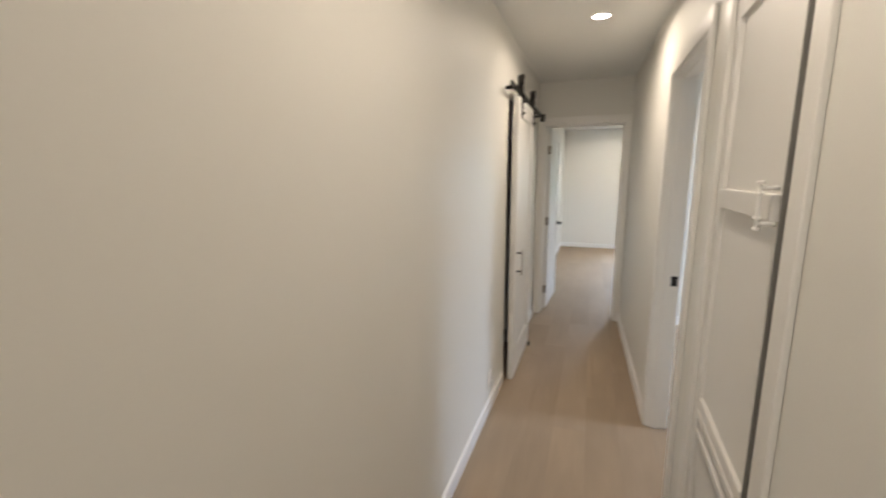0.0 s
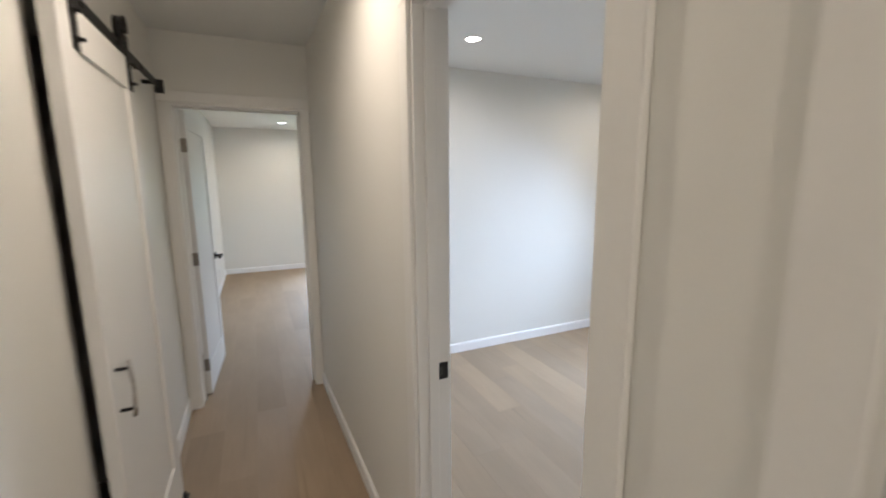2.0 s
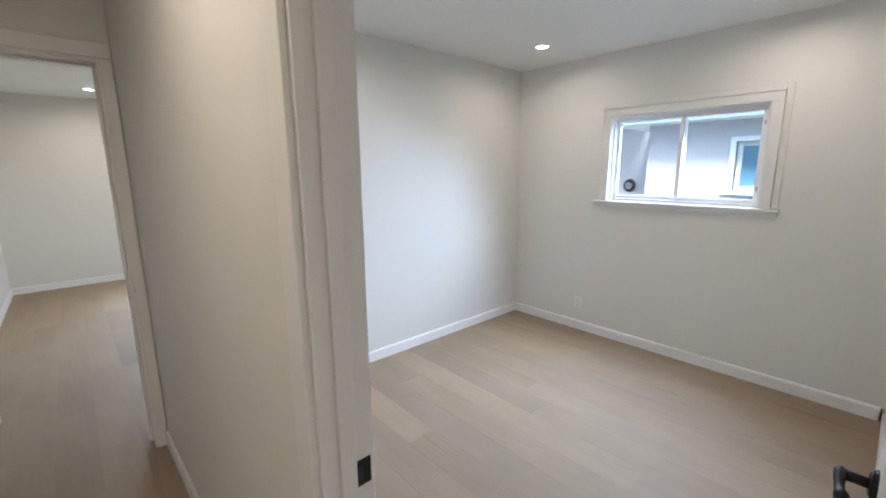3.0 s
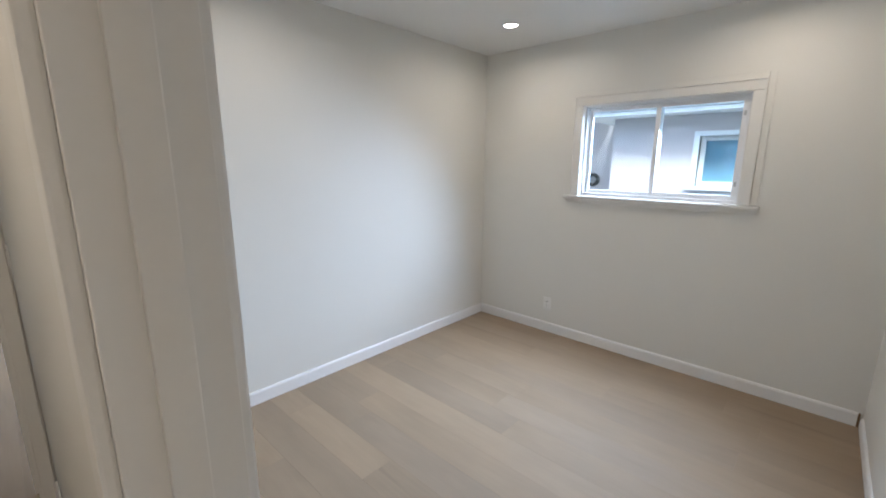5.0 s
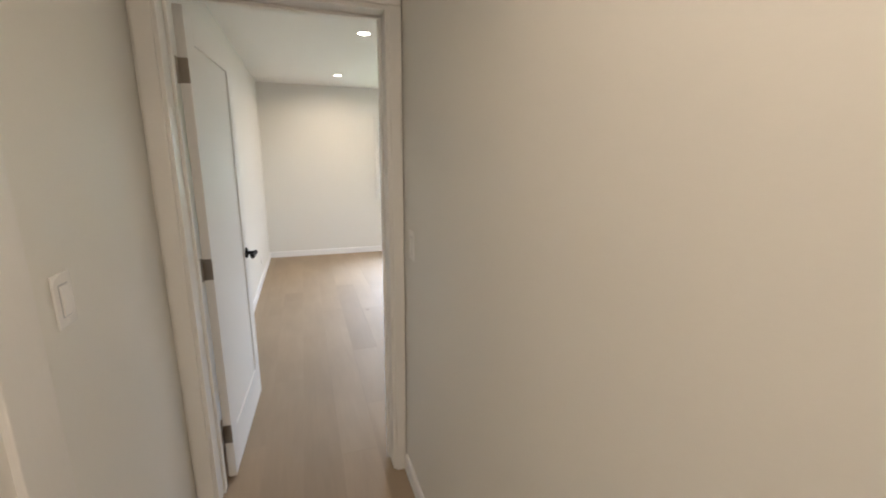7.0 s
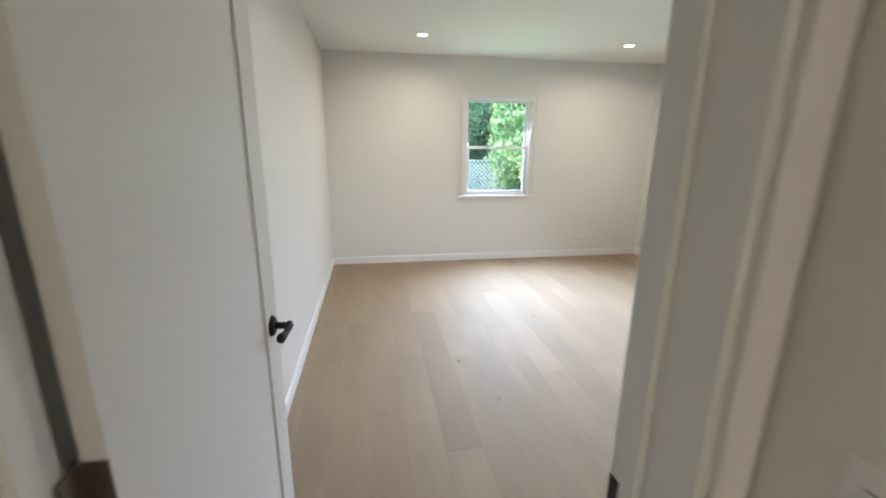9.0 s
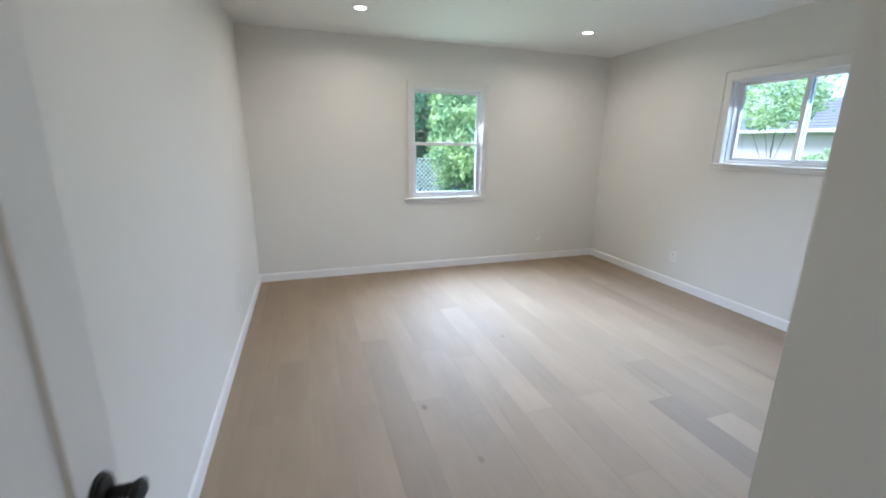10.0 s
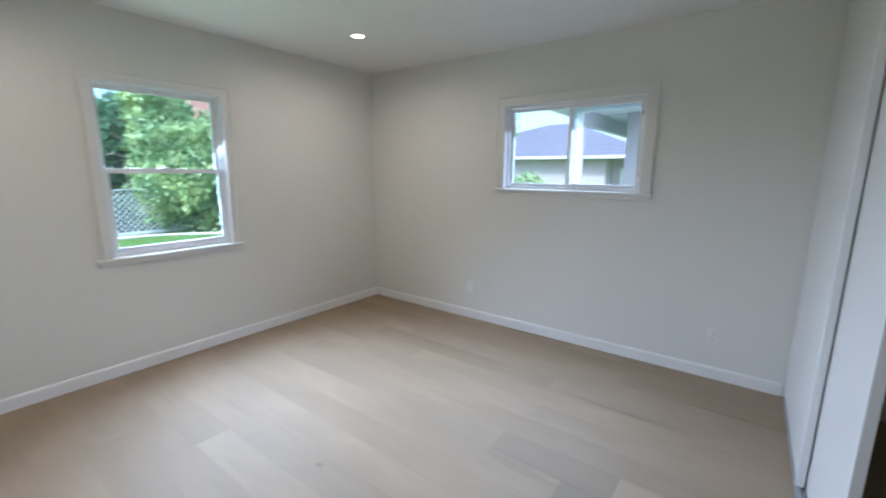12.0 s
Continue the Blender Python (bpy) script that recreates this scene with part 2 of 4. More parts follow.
def prism(bm, plan, z0, z1):
    low, high = [bm.verts.new((x, y, z0)) for x, y in plan], [bm.verts.new((x, y, z1)) for x, y in plan]
    bm.faces.new(low[::-1])
    bm.faces.new(high)
    for i in range(len(plan)):
        j = (i + 1) % len(plan)
        bm.faces.new((low[i], low[j], high[j], high[i]))
    return bm


def cyl(bm, p, q, r, seg=16, r2=None):
    p, q = Vector(p), Vector(q)
    m = Matrix.Translation((p + q) / 2) @ (q - p).to_track_quat("Z", "Y").to_matrix().to_4x4()
    bmesh.ops.create_cone(bm, cap_ends=True, segments=seg, radius1=r, radius2=r if r2 is None else r2, depth=(q - p).length, matrix=m)
    return bm


def tube(bm, points, radii, seg=10, flat=1.0):
    """A rod along a line of points, its section flattened along z by flat."""
    rings = []
    pts = [Vector(p) for p in points]
    for i, p in enumerate(pts):
        d = (pts[min(i + 1, len(pts) - 1)] - pts[max(i - 1, 0)]).normalized()
        side = d.cross(Vector((0, 0, 1)))
        side = side.normalized() if side.length > 1e-4 else Vector((1, 0, 0))
        up = side.cross(d)
        rings.append([bm.verts.new(p + radii[i] * (math.cos(a) * side + flat * math.sin(a) * up)) for a in (2 * math.pi * k / seg for k in range(seg))])
    for a, b in zip(rings, rings[1:]):
        for k in range(seg):
            bm.faces.new((a[k], a[(k + 1) % seg], b[(k + 1) % seg], b[k]))
    bm.faces.new(rings[0][::-1])
    bm.faces.new(rings[-1])
    return bm


def wall(name, axis, c0, c1, a0, a1, z0, z1, holes=(), mat=None, plan=None):
    """A wall between c0 and c1 across its axis ("x" or "y" is the axis it runs along), with holes (a0, a1, z0, z1) right through it."""
    bm = bmesh.new()
    cuts = sorted({a0, a1, *(h[0] for h in holes), *(h[1] for h in holes)})
    for p, q in zip(cuts, cuts[1:]):
        gaps = sorted((h[2], h[3]) for h in holes if h[0] <= p + 1e-6 and h[1] >= q - 1e-6)
        z = z0
        for g0, g1 in gaps + [(z1, z1)]:
            if g0 > z + 1e-6:
                lo, hi = ((p, c0, z), (q, c1, g0)) if axis == "x" else ((c0, p, z), (c1, q, g0))
                box(bm, lo, hi)
            z = g1
    bmesh.ops.remove_doubles(bm, verts=bm.verts, dist=1e-5)
    inner = [f for f in bm.faces if sum(1 for g in bm.faces if g is not f and (g.calc_center_median() - f.calc_center_median()).length < 1e-5)]
    bmesh.ops.delete(bm, geom=inner, context="FACES")
    return tagged(part(name, bm, mat or PAINT), kind="structure")


# ---- structure: walls, ceilings ----
wall("wall_hall_west", "y", HALL_W - WALL, HALL_W, HALL_S, B2_S, 0, H, [(BARN_A, BARN_B, 0, 2.03)])
# unseen wall, added to close off the south end of the hall
wall("wall_hall_south", "x", HALL_S - WALL, HALL_S, HALL_W - WALL, HALL_E + WALL, 0, H)
wall("wall_hall_east", "y", HALL_E, B1_W, HALL_S, ROOM_B, 0, H, [(CUP_A, CUP_B, 0, DOOR_H), (ROOM_A, ROOM_B, 0, DOOR_H)])
tagged(part("wall_hall_north_east", prism(bmesh.new(), [(HALL_E, ROOM_B), (B1_W, ROOM_B), (B1_W, B1_N), (HALL_E_FAR, B1_N)], 0, H), PAINT), kind="structure")
wall("wall_hall_end", "x", HALL_N, B2_S, HALL_W, HALL_E_FAR + 0.001, 0, H, [(END_A, END_B, 0, DOOR_H)])
wall("wall_between_bedrooms", "x", B1_N, B2_S, HALL_E_FAR + 0.001, B1_E, 0, H)
wall("wall_bedroom_south", "x", B1_S - WALL, B1_S, B1_W, B1_E + 0.1, 0, H)
wall("wall_bedroom_east", "y", B1_E, B1_E + 0.13, B1_S, B1_N + 0.04, 0, H, [(2.462, 3.540, 1.239, 1.935)])
wall("wall_west", "y", B2_W - WALL, B2_W, B2_S, B2_N + WALL, 0, H)
wall("wall_north", "x", B2_N, B2_N + WALL, B2_W, B2_E, 0, H, [(1.585, 2.405, 0.835, 2.000)])
wall("wall_east", "y", B2_E, B2_E + 0.13, B2_S, B2_N + WALL, 0, H, [(6.355, 7.485, 1.285, 1.985)])
wall("wall_closet_side", "y", CLOSET_X, CLOSET_X + 0.10, B2_S, CLOSET_Y, 0, H)
wall("wall_closet_head", "x", 5.285, 5.385, CLOSET_X + 0.10, B2_E, 2.375, H)
# plain walls that close the dark spaces behind the sliding door and the cupboard door
wall("wall_bath_west", "y", -1.40, -1.30, 2.40, 3.90, 0, H)
wall("wall_bath_south", "x", 2.40, 2.50, -1.30, HALL_W - WALL, 0, H)
wall("wall_bath_north", "x", 3.80, 3.90, -1.30, HALL_W - WALL, 0, H)
wall("wall_cupboard_back", "y", 1.60, 1.68, 0.85, B1_S - WALL, 0, H)
wall("wall_cupboard_south", "x", 0.77, 0.85, B1_W, 1.68, 0, H)


def ceiling(name, lo, hi):
    return tagged(part(name, B((*lo, H), (*hi, H + 0.12)), CEIL), kind="structure")


ceiling("ceiling_hall", (-1.4, HALL_S - WALL), (B1_W, B2_S))
ceiling("ceiling_bedroom", (B1_W, 0.77), (B1_E + 0.13, B2_S))
ceiling("ceiling_bedroom_north", (B2_W - WALL, B2_S), (B2_E + 0.13, B2_N + WALL))
tagged(part("roof", B((-2.0, HALL_S - 0.6, H + 0.124), (4.62, B2_N + 0.55, H + 0.30)), SOFFIT), kind="structure")
tagged(part("subfloor", B((-1.4, HALL_S - WALL, -0.20), (B2_E + 0.2, B2_N + WALL, -0.016)), SUBFLOOR), kind="structure")
tagged(part("foundation", B((-1.38, HALL_S - 0.1, GROUND - 0.1), (B2_E + 0.13, B2_N + 0.11, -0.204)), STUCCO_OWN), kind="structure")


# ---- baseboards ----
def baseboard(p, q, n, height=0.086, thick=0.013):
    """A skirting from p to q (x, y); n points into the room."""
    bm = bmesh.new()
    p, q, n = Vector((*p, 0)), Vector((*q, 0)), Vector((*n, 0)).normalized()
    prof = [(0, 0), (thick, 0), (thick, height - 0.014), (thick * 0.75, height - 0.005), (thick * 0.4, height), (0, height)]
    ends = [[bm.verts.new(s + n * d + Vector((0, 0, z + 0.001))) for d, z in prof] for s in (p, q)]
    for i in range(len(prof)):
        j = (i + 1) % len(prof)
        bm.faces.new((ends[0][i], ends[0][j], ends[1][j], ends[1][i]))
    bm.faces.new(ends[0][::-1])
    bm.faces.new(ends[1])
    return tagged(part("baseboard", bm, TRIM), kind="structure", label="white painted wooden baseboard along the wall")


CAS = 0.066                      # casing width
baseboard((HALL_W, HALL_S), (HALL_W, 2.735), (1, 0))
baseboard((HALL_W, 3.545), (HALL_W, HALL_N), (1, 0))
baseboard((HALL_E, HALL_S), (HALL_E, CUP_A - CAS), (-1, 0))
baseboard((HALL_E, CUP_B + CAS), (HALL_E, ROOM_A - CAS), (-1, 0))
baseboard((HALL_E - 0.002, ROOM_B + CAS), (HALL_E_FAR + 0.001, HALL_N - 0.016), (-1, -0.02))
baseboard((B1_W + 0.013, B1_N), (B1_E, B1_N), (0, -1))
baseboard((B1_E, 1.735), (B1_E, B1_N - 0.013), (-1, 0))
baseboard((1.20, B1_S), (B1_E - 0.03, B1_S), (0, 1), height=0.07)
baseboard((B1_W, ROOM_B + CAS), (B1_W, B1_N), (1, 0))
baseboard((B2_W, B2_S), (B2_W, B2_N), (1, 0))
baseboard((B2_W + 0.013, B2_N), (B2_E - 0.013, B2_N), (0, -1))
baseboard((B2_E, 5.39), (B2_E, B2_N), (-1, 0))
baseboard((END_B + CAS, B2_S), (CLOSET_X, B2_S), (0, 1))
baseboard((CLOSET_X, B2_S + 0.013), (CLOSET_X, CLOSET_Y), (-1, 0))
tagged(part("baseboard_end", B((B1_E - 0.013, 1.724, 0.001), (B1_E - 0.0005, 1.7335, 0.084)), RAW), kind="structure", label="raw wooden end of the baseboard")


# ---- door frames ----
def mapped(axis):
    """Turns (along, across, z) boxes into world ones."""
    def put(bm, a0, a1, c0, c1, z0, z1, bevel=0.0):
        lo, hi = (a0, c0, z0), (a1, c1, z1)
        if axis == "y":
            lo, hi = (c0, a0, z0), (c1, a1, z1)
        lo, hi = [min(p, q) for p, q in zip(lo, hi)], [max(p, q) for p, q in zip(lo, hi)]
        return box(bm, lo, hi, bevel)
    return put


def door_frame(name, axis, a0, a1, c0, c1, stop_at, stop_side, wa=CAS, wb=CAS, far=True, stops=True):
    """Jambs, stops and casings round an opening from a0 to a1; c0 and c1 are the two faces of the wall."""
    put = mapped(axis)
    at = ((a0 + a1) / 2, (c0 + c1) / 2, 0) if axis == "x" else ((c0 + c1) / 2, (a0 + a1) / 2, 0)
    ob = thing(name, at, "white painted wooden door frame with flat casing", "door frame", kind="structure")
    j, top = 0.018, DOOR_H
    part("jamb", put(bmesh.new(), a0 - 0.002, a0 + j, c0 - 0.001, c1 + 0.001, 0.001, top, 0.0015), CASING, ob)
    part("jamb", put(bmesh.new(), a1 - j, a1 + 0.002, c0 - 0.001, c1 + 0.001, 0.001, top, 0.0015), CASING, ob)
    part("jamb", put(bmesh.new(), a0 + j, a1 - j, c0 - 0.001, c1 + 0.001, top - j, top + 0.002, 0.0015), CASING, ob)
    s0, s1 = stop_at, stop_at + 0.034 * stop_side
    if stops:
        part("stop", put(bmesh.new(), a0 + j, a0 + j + 0.011, s0, s1, 0.001, top - j, 0.002), CASING, ob)
        part("stop", put(bmesh.new(), a1 - j - 0.011, a1 - j, s0, s1, 0.001, top - j, 0.002), CASING, ob)
        part("stop", put(bmesh.new(), a0 + j + 0.011, a1 - j - 0.011, s0, s1, top - j - 0.011, top - j, 0.002), CASING, ob)
    for c, n in ((c0, -1), (c1, 1)) if far else ((c0, -1),):
        d0, d1, r = c + n * 0.0005, c + n * 0.015, 0.006
        for p, q in ((a0 + r - wa, a0 + r), (a1 - r, a1 - r + wb)):
            bm = put(bmesh.new(), p, q, d0, d1, 0.001, top - r + 0.001, 0.004)
            part("casing", bm, CASING, ob)
        part("casing", put(bmesh.new(), a0 + r - wa, a1 - r + wb, d0, d1, top - r + 0.002, top + 0.062, 0.004), CASING, ob)
    return ob


end_frame = door_frame("door_1", "x", END_A, END_B, HALL_N, B2_S, B2_S - 0.037, -1, 0.060, 0.046)
room_frame = door_frame("door_2", "y", ROOM_A, ROOM_B, HALL_E, B1_W, B1_W - 0.037, -1)
cup_frame = door_frame("door_3", "y", CUP_A, CUP_B, HALL_E, B1_W, HALL_E + 0.045, 1, far=False, stops=False)


def strike(parent, m):
    """A dark latch plate let into the jamb, its hole a block in the colour of shade; local x is out of the jamb."""
    bm = box(bmesh.new(), (0, -0.0285, -0.029), (0.0022, 0.0285, 0.029), 0.001)
    pl = part("strike_plate", bm, BLACK, None, "black latch plate")
    bm = box(bmesh.new(), (0.0022, -0.010, -0.014), (0.0032, 0.010, 0.014))
    hole = part("latch_hole_shade", bm, DARK, None, "dark block for the shade in the latch opening")
    for o in (pl, hole):
        o.parent = parent
        o.matrix_basis = Matrix.Translation(-ORIGIN[parent]) @ m


strike(room_frame, pose(B1_W - 0.030, ROOM_B - 0.0185, 0.917, 0, 0, -90))
strike(end_frame, pose(END_B - 0.0185, B2_S - 0.030, 0.925, 0, 0, 180))


# ---- doors ----
def lever(parent, place, out, along):
    """A black lever on a round rose: a stem straight out, then a curved grip along the door. Local places."""
    p, o, a = Vector(place), Vector(out), Vector(along)
    rose = cyl(bmesh.new(), p, p + o * 0.006, 0.032, 28, 0.030)
    cyl(rose, p + o * 0.006, p + o * 0.012, 0.029, 28, 0.020)
    r = part("rose", rose, BLACK, parent, "round black rose", True)
    stem = tube(bmesh.new(), [p + o * 0.010, p + o * 0.030, p + o * 0.050], [0.011, 0.0105, 0.0115], 14)
    part("stem", stem, BLACK, r, smooth=True)
    z = Vector((0, 0, 1))
    pts = [p + o * d + a * s + z * h for d, s, h in ((0.050, -0.010, 0.001), (0.052, 0.002, 0.002), (0.053, 0.020, 0.001), (0.052, 0.040, -0.003), (0.050, 0.060, -0.006), (0.047, 0.078, -0.004), (0.046, 0.088, -0.001), (0.046, 0.092, 0.000))]
    part("lever", tube(bmesh.new(), pts, [0.008, 0.0115, 0.010, 0.0085, 0.0090, 0.0125, 0.0105, 0.004], 14, 1.25), BLACK, r, "curved black lever", True)


def panel_leaf(ob, w, t, h, y0=0.0, stile=0.11, top=0.12, low=0.20, rails=(), sink=0.008, z0=0.008):
    """A flat-panelled leaf from x = 0 to w, thickness from y = y0 to y0 + t, panels sunk on both faces."""
    leaf = part("panel", B((stile - 0.004, y0 + sink, z0 + low - 0.004), (w - stile + 0.004, y0 + t - sink, h - top + 0.004)), DOORP, ob)
    part("stile", B((0, y0, z0), (stile, y0 + t, h), 0.0025), DOORP, ob)
    part("stile", B((w - stile, y0, z0), (w, y0 + t, h), 0.0025), DOORP, ob)
    part("rail", B((stile, y0, z0), (w - stile, y0 + t, z0 + low), 0.0025), DOORP, ob)
    part("rail", B((stile, y0, h - top), (w - stile, y0 + t, h), 0.0025), DOORP, ob)
    for a, b in rails:
        part("rail", B((stile, y0, a), (w - stile, y0 + t, b), 0.0025), DOORP, ob)
    return leaf


def hinge(parent, at, z, wide=0.036, mat=NICKEL, lab="satin nickel butt hinge"):
    """A butt hinge at a corner: a leaf on the door's edge, one on the jamb and the knuckle. Local places, pin at at."""
    x, y = at
    bm = B((x - 0.0015, y, z - 0.045), (x + 0.0012, y + wide, z + 0.045), 0.0008)
    h = part("hinge", bm, mat, parent, lab)
    for k in range(3):
        part("screw", cyl(bmesh.new(), (x - 0.0028, y + wide * 0.6, z - 0.03 + k * 0.03), (x - 0.0016, y + wide * 0.6, z - 0.03 + k * 0.03), 0.0035, 10), mat, h)
    part("knuckle", cyl(bmesh.new(), (x - 0.003, y + wide + 0.003, z - 0.046), (x - 0.003, y + wide + 0.003, z + 0.046), 0.0062, 12), mat, h, smooth=True)
    part("jamb_leaf", B((x - 0.040, y + wide - 0.004, z - 0.045), (x - 0.006, y + wide - 0.001, z + 0.045), 0.0008), mat, h)
    return h


# north bedroom door: open along the west wall
d1 = thing("interior_door", (0.107, 4.590, 0), "white painted single-panel door standing open along the wall", "door", "bedroom doors", local=True, turn=86.8)
panel_leaf(d1, 0.752, 0.035, 2.012, y0=0.0, stile=0.105, top=0.115, low=0.20)
lever(d1, (0.752 - 0.060, 0.0, 0.925), (0, -1, 0), (-1, 0, 0))
lever(d1, (0.752 - 0.060, 0.035, 0.925), (0, 1, 0), (-1, 0, 0))
part("latch", B((0.7515, 0.006, 0.894), (0.7532, 0.029, 0.952), 0.0005), BLACK, d1, "black latch face plate")
for z in (0.231, 1.011, 1.784):
    hinge(d1, (0.0, 0.0), z)
# first bedroom door: open along the south wall
d2 = thing("interior_door", (1.062, 1.752, 0), "white painted single-panel door standing open in the bedroom", "door", "bedroom doors", local=True, turn=2.0)
panel_leaf(d2, 0.745, 0.035, 2.012, y0=-0.036, stile=0.105, top=0.115, low=0.20)
lever(d2, (0.745 - 0.060, -0.001, 0.897), (0, 1, 0), (-1, 0, 0))
for z in (0.231, 1.011, 1.784):
    hinge(d2, (0.0, -0.036), z)
# ---- hall: sliding barn door with its track ----
BX0, BX1, BY0, BY1 = 0.022, 0.062, 2.765, 3.535
barn = thing("sliding_barn_door", (0.04, (BY0 + BY1) / 2, 0), "white panelled sliding barn door hanging from a black track", "door")
BT, BL, BS = 2.035, 0.012, 0.115
part("panel", B((BX0 + 0.012, BY0 + BS - 0.004, BL + 0.20), (BX1 - 0.012, BY1 - BS + 0.004, BT - 0.11)), DOORP, barn)
part("stile", B((BX0, BY0, BL), (BX1, BY0 + BS, BT), 0.003), DOORP, barn)
part("stile", B((BX0, BY1 - BS, BL), (BX1, BY1, BT), 0.003), DOORP, barn)
part("rail", B((BX0, BY0 + BS, BL), (BX1, BY1 - BS, BL + 0.205), 0.003), DOORP, barn)
part("rail", B((BX0, BY0 + BS, BT - 0.125), (BX1, BY1 - BS, BT), 0.003), DOORP, barn)
TZ = 2.075


def ring(bm, centre, inner, outer, x0, x1, seg=28):
    """A flat ring round an axis along x; centre is (y, z)."""
    cy, cz = centre
    loops = [[bm.verts.new((x, cy + r * math.cos(2 * math.pi * k / seg), cz + r * math.sin(2 * math.pi * k / seg))) for k in range(seg)] for x, r in ((x0, inner), (x0, outer), (x1, outer), (x1, inner))]
    for a, b in zip(loops, loops[1:] + loops[:1]):
        for k in range(seg):
            bm.faces.new((a[k], a[(k + 1) % seg], b[(k + 1) % seg], b[k]))
    return bm


for y in (2.875, 3.455):
    st = part("hanger_strap", B((BX1 + 0.0005, y - 0.021, 1.905), (BX1 + 0.0065, y + 0.021, TZ + 0.045), 0.001), BLACK, barn, "black iron hanger strap")
    for z in (1.935, 2.012):
        part("bolt", cyl(cyl(bmesh.new(), (BX1 + 0.006, y, z), (BX1 + 0.012, y, z), 0.011, 6), (BX1 + 0.012, y, z), (BX1 + 0.026, y, z), 0.006, 10), BLACK, st)
    wz = TZ + 0.062
    wheel = part("wheel", ring(bmesh.new(), (y, wz), 0.035, 0.050, 0.0400, 0.0525), BLACK, barn, "black spoked roller wheel")
    part("flange", ring(bmesh.new(), (y, wz), 0.039, 0.054, 0.0375, 0.0398), BLACK, wheel)
    part("flange", ring(bmesh.new(), (y, wz), 0.039, 0.054, 0.0527, 0.0550), BLACK, wheel)
    for k in range(5):
        a = 2 * math.pi * k / 5 + 0.3
        part("spoke", tube(bmesh.new(), [(0.047, y + r * math.cos(a), wz + r * math.sin(a)) for r in (0.008, 0.022, 0.038)], [0.006, 0.0045, 0.006], 8), BLACK, wheel)
    part("hub", cyl(bmesh.new(), (0.0385, y, TZ + 0.062), (0.074, y, TZ + 0.062), 0.012, 12), BLACK, wheel)
    arch = tube(bmesh.new(), [(BX1 + 0.004, y + 0.030 * math.cos(a), TZ + 0.062 + 0.052 * math.sin(a)) for a in [math.pi * k / 8 for k in range(9)]], [0.006] * 9, 8)
    part("hood", arch, BLACK, st)
HX, HY, HZ0, HZ1 = BX1 + 0.036, 2.815, 0.805, 0.990
pull = part("handle", tube(bmesh.new(), [(HX + 0.006 * math.sin(math.pi * k / 8), HY, HZ0 + (HZ1 - HZ0) * k / 8) for k in range(9)], [0.0065] * 9, 12), STEEL, barn, "arched brushed-steel pull handle", True)
for z in (HZ0 + 0.025, HZ1 - 0.025):
    part("standoff", cyl(bmesh.new(), (BX1, HY, z), (HX, HY, z), 0.0055, 12), BLACK, pull, "black standoff")
track = thing("barn_door_track", (0.04, 3.40, TZ), "black flat steel track bar fixed along the wall above the door", "door track")
part("bar", B((0.043, 2.560, TZ - 0.020), (0.0495, 4.180, TZ + 0.020), 0.001), BLACK, track)
for y in (2.68, 3.02, 3.40, 3.78, 4.10):
    part("spacer", cyl(bmesh.new(), (HALL_W, y, TZ), (0.043, y, TZ), 0.011, 12), BLACK, track)
    part("bolt", cyl(bmesh.new(), (0.0495, y, TZ), (0.055, y, TZ), 0.010, 6), BLACK, track)
part("end_stop", B((0.034, 4.126, TZ - 0.046), (0.078, 4.154, TZ + 0.024), 0.004), BLACK, track, "black end stop block")
guide = thing("floor_guide", (0.07, 3.49, 0), "small black floor guide at the barn door foot", "door guide")
part("base", B((0.066, 3.465, 0.0005), (0.088, 3.515, 0.006), 0.001), BLACK, guide)
part("roller", cyl(bmesh.new(), (0.073, 3.49, 0.006), (0.073, 3.49, 0.030), 0.009, 14), BLACK, guide)


# ---- hall: narrow cupboard door with a grille ----
cup = thing("cupboard_door", (HALL_E + 0.004, (CUP_A + CUP_B) / 2, 0), "narrow white panelled cupboard door with a vent grille below", "door")
CX0, CX1, CA, CB = HALL_E - 0.003, HALL_E + 0.032, CUP_A + 0.034, CUP_B - 0.021
ST = 0.045
part("panel", B((CX0 + 0.012, CA, 0.72), (CX1 - 0.004, CB - ST + 0.004, 1.99), 0.003), DOORP, cup)
part("stile", B((CX0, CA, 0.012), (CX1, CA + ST, 0.7195), 0.003), DOORP, cup)
# added strip: the shade of the closing gap is put into its colour
part("edge_shade", B((CX0 + 0.002, CA - 0.004, 0.012), (CX1, CA - 0.0004, 2.008), 0.001), EDGE_SHADE, cup, "dark grey strip for the shade along the closing edge")
part("stile", B((CX0, CB - ST, 0.012), (CX1, CB, 2.008), 0.003), DOORP, cup)
for z0, z1 in ((0.012, 0.13), (0.735, 0.775), (1.412, 1.468), (1.95, 2.008)):
    part("rail", B((CX0 - 0.010 if 1 < z0 < 1.5 else CX0, CA + (ST if z1 < 0.7 else 0.012), z0), (CX1, CB - ST, z1), 0.003), DOORP, cup)
hn = part("handle", tube(bmesh.new(), [(CX0 - 0.033, CA + 0.010, 1.400 + 0.09 * k / 6) for k in range(7)], [0.0042] * 7, 12), PLATE, cup, "white painted bar handle", True)
for z in (1.408, 1.482):
    part("standoff", cyl(bmesh.new(), (CX0, CA + 0.010, z), (CX0 - 0.034, CA + 0.010, z), 0.0048, 12), PLATE, hn, smooth=True)
    for dz, r in ((-0.012, 0.008), (0.012, 0.008)):
        part("collar", cyl(bmesh.new(), (CX0 - 0.033, CA + 0.010, z + dz - 0.003), (CX0 - 0.033, CA + 0.010, z + dz + 0.003), r, 14), PLATE, hn, smooth=True)
